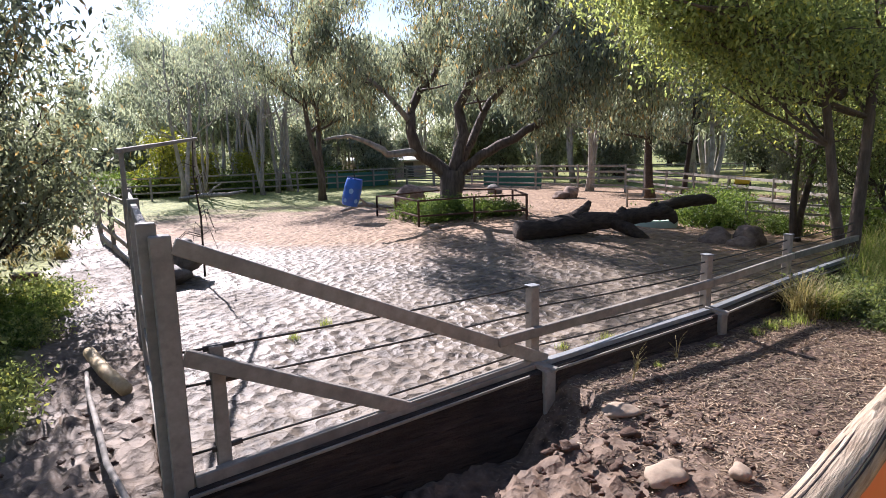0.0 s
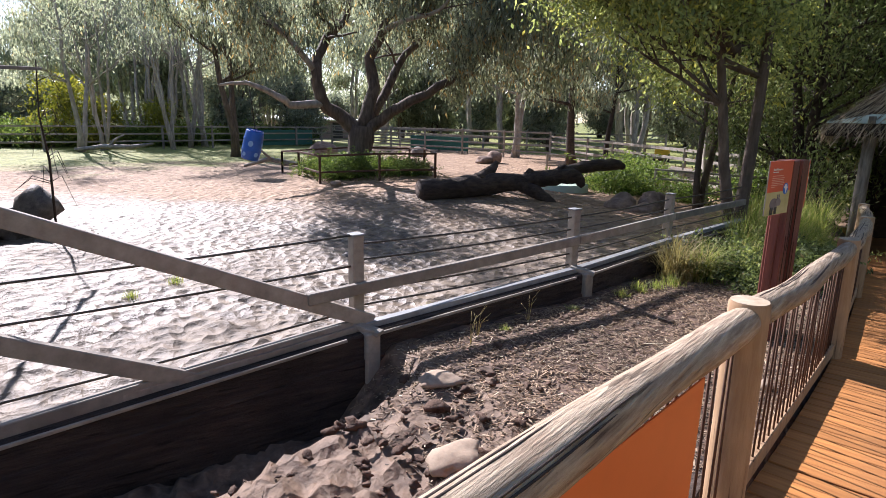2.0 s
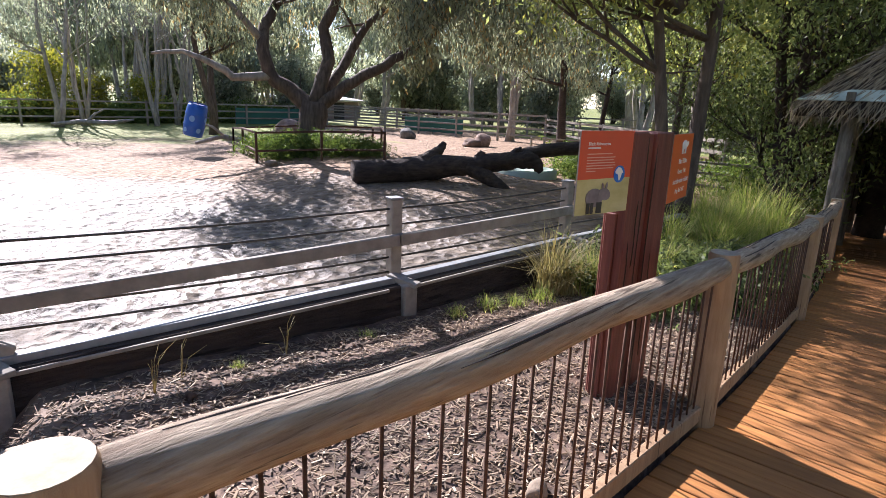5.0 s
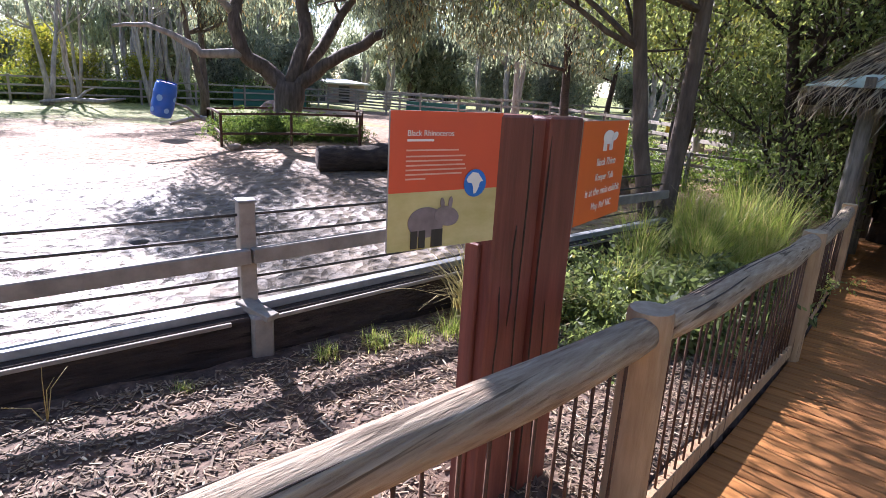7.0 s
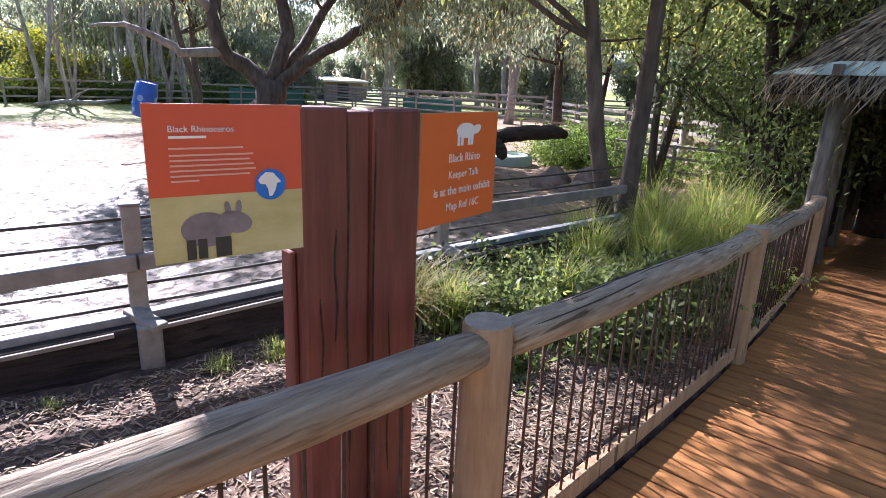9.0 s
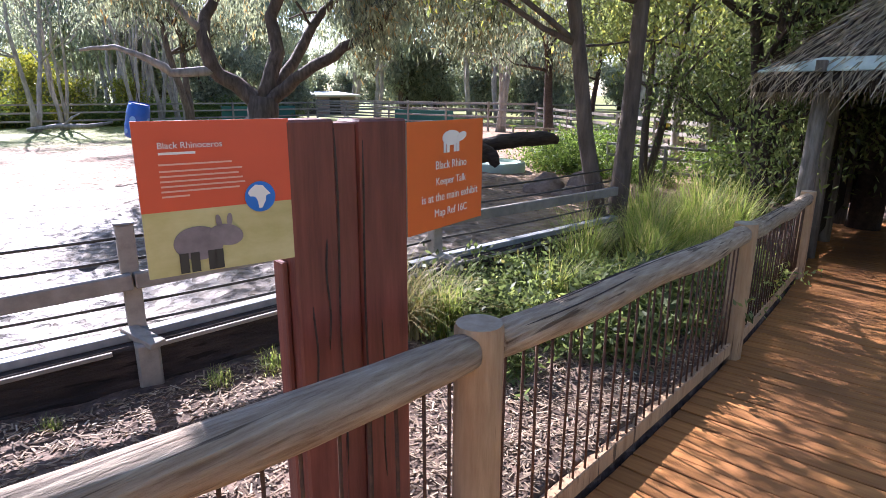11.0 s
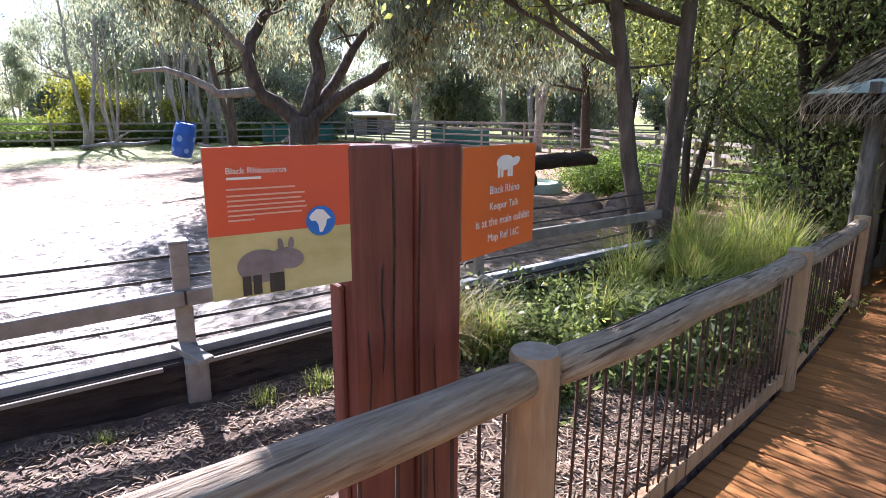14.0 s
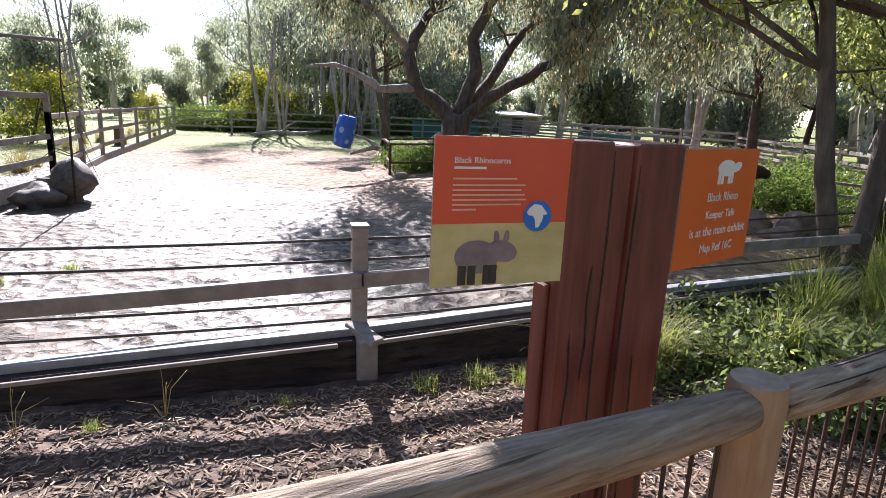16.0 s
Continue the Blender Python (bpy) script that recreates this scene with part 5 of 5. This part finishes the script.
def sticks():
    rng = random.Random(9)
    t = thing("feeding_arm", "tall grey post with a long arm over the fence", "feeder", (0.30, 8.0, -0.38), 0)
    part("mast", block((0.055, 0.055, 2.75), (0, 0, 1.2), 0.006), FENCE, t)
    part("arm", beam((-0.05, -0.15, 2.55), (1.45, 4.5, 2.83), 0.05, 0.055), FENCE, t)
    o = Vector((1.7, 12.6, 0.3))
    t = thing("dead_sapling", "thin bare dead sapling with drooping twigs", "tree", o, 0)
    part("stem", tube("stem", [(0, 0, -0.6), (0.02, 0, 0.6), (-0.05, 0.02, 1.4), (0.0, 0, 2.3)], [0.022, 0.02, 0.015, 0.010], DEADWOOD, 7), DEADWOOD, t)
    for k in range(14):
        z = rng.uniform(0.2, 2.2)
        a = rng.uniform(0, 6.283)
        r = rng.uniform(0.25, 0.6)
        part("twig", tube("twig", [(0, 0, z), (r * 0.5 * math.cos(a), r * 0.5 * math.sin(a), z + 0.1), (r * math.cos(a), r * math.sin(a), z - rng.uniform(0.1, 0.5))], [0.01, 0.007, 0.003], DEADWOOD, 5), DEADWOOD, t)
    t = thing("cut_pole", "short pale peeled log lying in the mud by the fence", "log", (-0.1, 6.9, -0.10), 0)
    part("pole", tube("pole", [(-0.14, 0.62, 0.05), (0, 0, 0.0), (0.17, -0.58, -0.04)], [0.065, 0.07, 0.068], PEELED, 14, 0.03, rng), PEELED, t)
    t = thing("fallen_branch", "long thin pale branch lying in the mud", "branch", (-0.1, 5.4, -0.1), 0)
    part("stem", tube("stem", [(-0.16, 1.5, 0.02), (-0.14, 0.9, 0.03), (-0.06, 0.0, 0.02), (0.0, -0.7, 0.0), (0.12, -1.4, 0.02), (0.3, -2.1, 0.03)], [0.02, 0.022, 0.024, 0.024, 0.022, 0.018], PALEBARK, 8, 0.1, rng), PALEBARK, t)
    t = thing("far_driftwood", "grey fallen branches lying by the far fence", "branch", (6.0, 38.5, -0.4), 0)
    part("stem", tube("stem", [(-2.0, 0, 0.1), (-0.6, 0.2, 0.25), (0.8, 0, 0.2), (2.0, 0.3, 0.4)], [0.09, 0.14, 0.13, 0.06], PALEBARK, 8, 0.1, rng), PALEBARK, t)
    part("side_branch", tube("side_branch", [(-0.4, 0.1, 0.2), (0.1, 0.2, 0.7), (0.5, 0.2, 0.9)], [0.08, 0.06, 0.03], PALEBARK, 7, 0.1, rng), PALEBARK, t)
    t = thing("fallen_branch", "grey forked branch lying beside the guard fence", "branch", (8.6, 19.8, -0.15), 0)
    part("stem", tube("stem", [(-1.0, 0.8, 0.2), (-0.3, 0.3, 0.45), (0.4, 0, 0.3), (1.0, -0.2, 0.15)], [0.05, 0.08, 0.09, 0.08], PALEBARK, 8, 0.1, rng), PALEBARK, t)
    part("side_branch", tube("side_branch", [(-0.2, 0.25, 0.42), (-0.6, 0.2, 0.75), (-0.9, 0.3, 0.85)], [0.05, 0.04, 0.02], PALEBARK, 7, 0.1, rng), PALEBARK, t)
    for x, y, h in ((-1.25, 12.5, 0.55), (-1.15, 29.0, 0.7)):
        t = thing("tree_stump", "sawn rusty-brown tree stump beside the path", "stump", (x, y, -0.42), 0, "path stumps")
        part("body", tube("body", [(0, 0, -0.1), (0, 0, h * 0.5), (0, 0, h)], [0.22, 0.2, 0.2], TERRACOTTA, 12, 0.06, rng), TERRACOTTA, t)


sticks()


# ---- thatched hut over the boardwalk ----
def hut():
    rng = random.Random(17)
    nr = np.random.default_rng(17)
    t = thing("thatched_hut", "thatched shelter with dark reed walls over the boardwalk", "shelter", (12.38, 3.93, deck_z(12.4) + 0.1), 18.5)
    inv = t.matrix_world.inverted()
    L, W = 5.2, 3.9  # length along the walk and width across it
    EAVE, PEAK = 2.02, 4.3
    def pole(x, y, h, r=0.1, label=""):
        part("pole", tube("pole", [(x, y, -0.5), (x + 0.01, y, h * 0.5), (x, y - 0.02, h)], [r * 1.08, r, r * 0.95], HUTWOOD, 14, 0.03, rng), HUTWOOD, t, label)
    for x in (0.0, 1.0, 2.6, L - 0.2):
        pole(x, 0.0, EAVE + 0.15, 0.10 if x else 0.085)
    for x in (0.0, 2.6, L - 0.2):
        pole(x, -W + 0.35, EAVE + 0.15)
    part("eave_beam", beam((-0.3, 0.0, EAVE + 0.12), (L, 0.0, EAVE + 0.12), 0.1, 0.12), HUTWOOD, t)
    part("eave_beam", beam((-0.3, -W + 0.35, EAVE + 0.12), (L, -W + 0.35, EAVE + 0.12), 0.1, 0.12), HUTWOOD, t)
    part("end_beam", beam((-0.05, 0.2, EAVE + 0.15), (-0.05, -W + 0.1, EAVE + 0.15), 0.1, 0.12), HUTWOOD, t)
    # reed walls along both sides; back wall added to keep the inside dark
    for a, b in (((1.0, 0.0), (L, 0.0)), ((0.0, -W + 0.35), (L, -W + 0.35)), ((L, 0.0), (L, -W + 0.35))):
        d = Vector((b[0] - a[0], b[1] - a[1], 0))
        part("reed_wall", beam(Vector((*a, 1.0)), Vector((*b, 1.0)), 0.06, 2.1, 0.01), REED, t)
    # hipped thatch: ridge along the walk
    x0, x1, y0, y1 = -0.25, L + 0.5, 0.6, -W - 0.4
    ym = (y0 + y1) / 2
    r0, r1 = 1.9, L - 1.5
    lo, hi = EAVE - 0.02, PEAK
    base = [Vector((x0, y0, lo)), Vector((x1, y0, lo)), Vector((x1, y1, lo)), Vector((x0, y1, lo)), Vector((r0, ym, hi)), Vector((r1, ym, hi))]
    under = [p + Vector((0, 0, -0.12)) for p in base]
    faces = [(0, 4, 3), (0, 1, 5, 4), (1, 2, 5), (2, 3, 4, 5)]
    low = [tuple(i + 6 for i in f[::-1]) for f in faces]
    rim = [(0, 3, 9, 6), (3, 2, 8, 9), (2, 1, 7, 8), (1, 0, 6, 7)]
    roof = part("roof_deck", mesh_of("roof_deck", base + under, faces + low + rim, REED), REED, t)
    # straws lying down the slopes
    out = []
    for f in faces:
        P = [base[i] for i in f]
        eave = [p for p in P if p.z < hi - 0.1]
        ridge = [p for p in P if p.z > hi - 0.1]
        nrm = (P[1] - P[0]).cross(P[2] - P[0]).normalized()
        if nrm.z < 0:
            nrm = -nrm
        for k in range(7000):
            u, v = rng.random(), rng.random() ** 0.8
            e = eave[0].lerp(eave[1], u)
            rr = ridge[0] if len(ridge) == 1 else (ridge[0].lerp(ridge[1], u) if (eave[0] - ridge[0]).length < (eave[0] - ridge[1]).length else ridge[1].lerp(ridge[0], u))
            p = e.lerp(rr, v) + nrm * rng.uniform(0.01, 0.09)
            down = (e - rr).normalized() + Vector((rng.gauss(0, 0.22), rng.gauss(0, 0.22), rng.gauss(0, 0.06)))
            down.normalize()
            ln = rng.uniform(0.2, 0.5)
            w = down.cross(nrm).normalized() * rng.uniform(0.004, 0.009)
            q = p + down * ln + Vector((0, 0, -0.05 * (v < 0.05)))
            out.append((p - w, p + w, q + w * 0.5, q - w * 0.5))
    # loose straws hanging below the eaves
    for a, b in ((base[0], base[3]), (base[0], base[1])):
        for k in range(900):
            p = a.lerp(b, rng.random()) + Vector((rng.gauss(0, 0.05), rng.gauss(0, 0.05), rng.uniform(-0.1, 0.1)))
            q = p + Vector((rng.gauss(0, 0.05) - 0.03, rng.gauss(0, 0.05), -rng.uniform(0.05, 0.24)))
            w = Vector((rng.uniform(-1, 1), rng.uniform(-1, 1), 0)).normalized() * rng.uniform(0.003, 0.007)
            out.append((p - w, p + w, q + w * 0.4, q - w * 0.4))
    part("thatch", quads_mesh("thatch", np.array([[tuple(c) for c in q] for q in out]), STRAWROOF), STRAWROOF, roof, "ragged grey-brown thatch straw")
    # exposed pale green sheet along the weathered eave
    for a, b in ((base[0], base[0].lerp(base[3], 0.42)), (base[0].lerp(base[1], 0.0), base[0].lerp(base[1], 0.3))):
        up = (base[4] - (a + b) / 2).normalized()
        v = [a + Vector((0, 0, 0.1)), b + Vector((0, 0, 0.1)), b + up * 0.17 + Vector((0, 0, 0.12)), a.lerp(b, 0.25) + up * 0.17 + Vector((0, 0, 0.12))]
        v += [p - Vector((0, 0, 0.012)) for p in v]
        part("flashing", mesh_of("flashing", v, [(0, 1, 2, 3), (7, 6, 5, 4), (0, 4, 5, 1), (1, 5, 6, 2), (2, 6, 7, 3), (3, 7, 4, 0)], FLASHING), FLASHING, roof, "pale green sheet under the thatch")
    return t


STRAWROOF = leaf_material("thatch_straw", (0.13, 0.095, 0.065), (0.36, 0.28, 0.20), (0.55, 0.46, 0.36), 0.03, 0.85)
hut()


# ---- distance beyond the paddocks ----
def far_things():
    t = thing("far_shed", "long low shed with a pale roof beyond the paddocks", "shed", (27, 60, -0.5), 5)
    part("wall", block((9, 4, 1.9), (0, 0, 0.95), 0.02), SHEDWALL, t)
    part("roof", block((9.8, 5, 0.18), (0, 0, 2.05), 0.02, pose(0, 0, 0, 4, 0, 0)), SHEDROOF, t)
    for x in (-3, -0.5, 2.2):
        part("door", block((1.2, 0.06, 1.6), (x, -2.02, 0.85), 0.01), PHOTODARK, t)
    t = thing("shade_screen", "dark green shade cloth along the far fence", "screen", (17.5, 43.3, -0.48), 10)
    part("cloth", block((5.5, 0.04, 1.1), (0, 0, 0.65), 0.01), SCREEN, t)
    for x in (-2.7, 0, 2.7):
        part("post", block((0.08, 0.08, 1.4), (x, 0.06, 0.6), 0.005), FENCE, t)
    t = thing("shade_screen", "dark green shade cloth along the far fence", "screen", (25.3, 34.0, -0.48), -72)
    part("cloth", block((5.0, 0.04, 0.9), (0, 0, 0.6), 0.01), SCREEN, t)
    for x in (-2.4, 0, 2.4):
        part("post", block((0.08, 0.08, 1.3), (x, 0.06, 0.55), 0.005), FENCE, t)
    t = thing("yellow_barrow", "small yellow painted cart behind the fences", "cart", (33, 21.5, -0.5), 30)
    part("tray", block((1.2, 0.8, 0.4), (0, 0, 0.6), 0.05), YELLOW, t)
    part("wheel", tube("wheel", [(-0.3, -0.45, 0.25), (-0.3, -0.35, 0.25)], 0.25, DEADWOOD, 16), DEADWOOD, t)
    part("wheel", tube("wheel", [(-0.3, 0.35, 0.25), (-0.3, 0.45, 0.25)], 0.25, DEADWOOD, 16), DEADWOOD, t)
    part("leg", block((0.06, 0.5, 0.5), (0.45, 0, 0.24), 0.01), RUST, t)


far_things()


# ---- loose earth and bark chips ----
def chips():
    nr = np.random.default_rng(12)
    out = []
    k = 42000
    x = nr.uniform(2.2, 11.5, k)
    y = 1.15 + (x - 3.4) * 0.25 + nr.uniform(0, 1, k) * (3.75 - 1.15 - (x - 3.4) * 0.13)
    for xi, yi in zip(x, y):
        if yi > wall_y(xi) - 0.2 or xi < 2.4 + nr.uniform(0, 1.2) or rail_off(xi, yi) < 0.04:
            continue
        L, W, T = nr.gamma(2.2, 0.012) + 0.008, nr.uniform(0.003, 0.0095), nr.uniform(0.0015, 0.004)
        a, tl = nr.uniform(0, 6.283), nr.uniform(-0.35, 0.35)
        d = np.array((math.cos(a) * math.cos(tl), math.sin(a) * math.cos(tl), math.sin(tl))) * L / 2
        s = np.array((-math.sin(a), math.cos(a), nr.uniform(-0.4, 0.4))) * W / 2
        n2 = noise.noise(Vector((xi * 2.6, yi * 2.6, 9)))
        p = np.array((xi, yi, garden_z(xi, yi) + 0.02 * n2 + 0.012 * noise.noise(Vector((xi * 7.5, yi * 7.5, 1))) + nr.uniform(0.002, 0.014)))
        up = np.array((0, 0, T))
        A, B, C, D = p - d - s, p + d - s, p + d + s, p - d + s
        out += [(A + up, B + up, C + up, D + up), (A, B, B + up, A + up), (C, D, D + up, C + up)]
    me = quads_mesh("bark_chips", np.array(out), CHIP)
    tagged(new("bark_chips", me), "loose brown and grey bark chips over the garden bed", "mulch", kind="stuff")


chips()


def clods():
    rng = random.Random(14)
    pieces = []
    for k in range(330):
        x = rng.gauss(2.5, 0.75) if k % 2 else rng.uniform(-1.7, 0.2)
        y = rng.gauss(2.5, 0.5) if k % 2 else rng.uniform(2.2, 6.5)
        if y > 3.55 and x > 0.2:
            continue
        if garden_z(x, y) < -0.05 and x > 0.3:
            continue
        if rail_off(x, y) < 0.15:
            continue
        s = rng.uniform(0.014, 0.042) + 0.04 * rng.random() ** 4
        bm = boulder("clod", (s * rng.uniform(0.8, 1.7), s, s * rng.uniform(0.5, 0.9)), EARTH, k, 0.9, 2)
        m = pose(x, y, ground_z(x, y) + rng.uniform(-0.01, 0.03), 0, 0, rng.uniform(0, 360))
        pieces.append(([m @ v.co for v in bm.verts], [tuple(v.index for v in f.verts) for f in bm.faces]))
        bm.free()
    me = join("earth_clods", pieces, EARTH, True)
    tagged(new("earth_clods", me), "lumps of dug reddish earth beside the wall", "earth", kind="stuff")


clods()


build_planks()
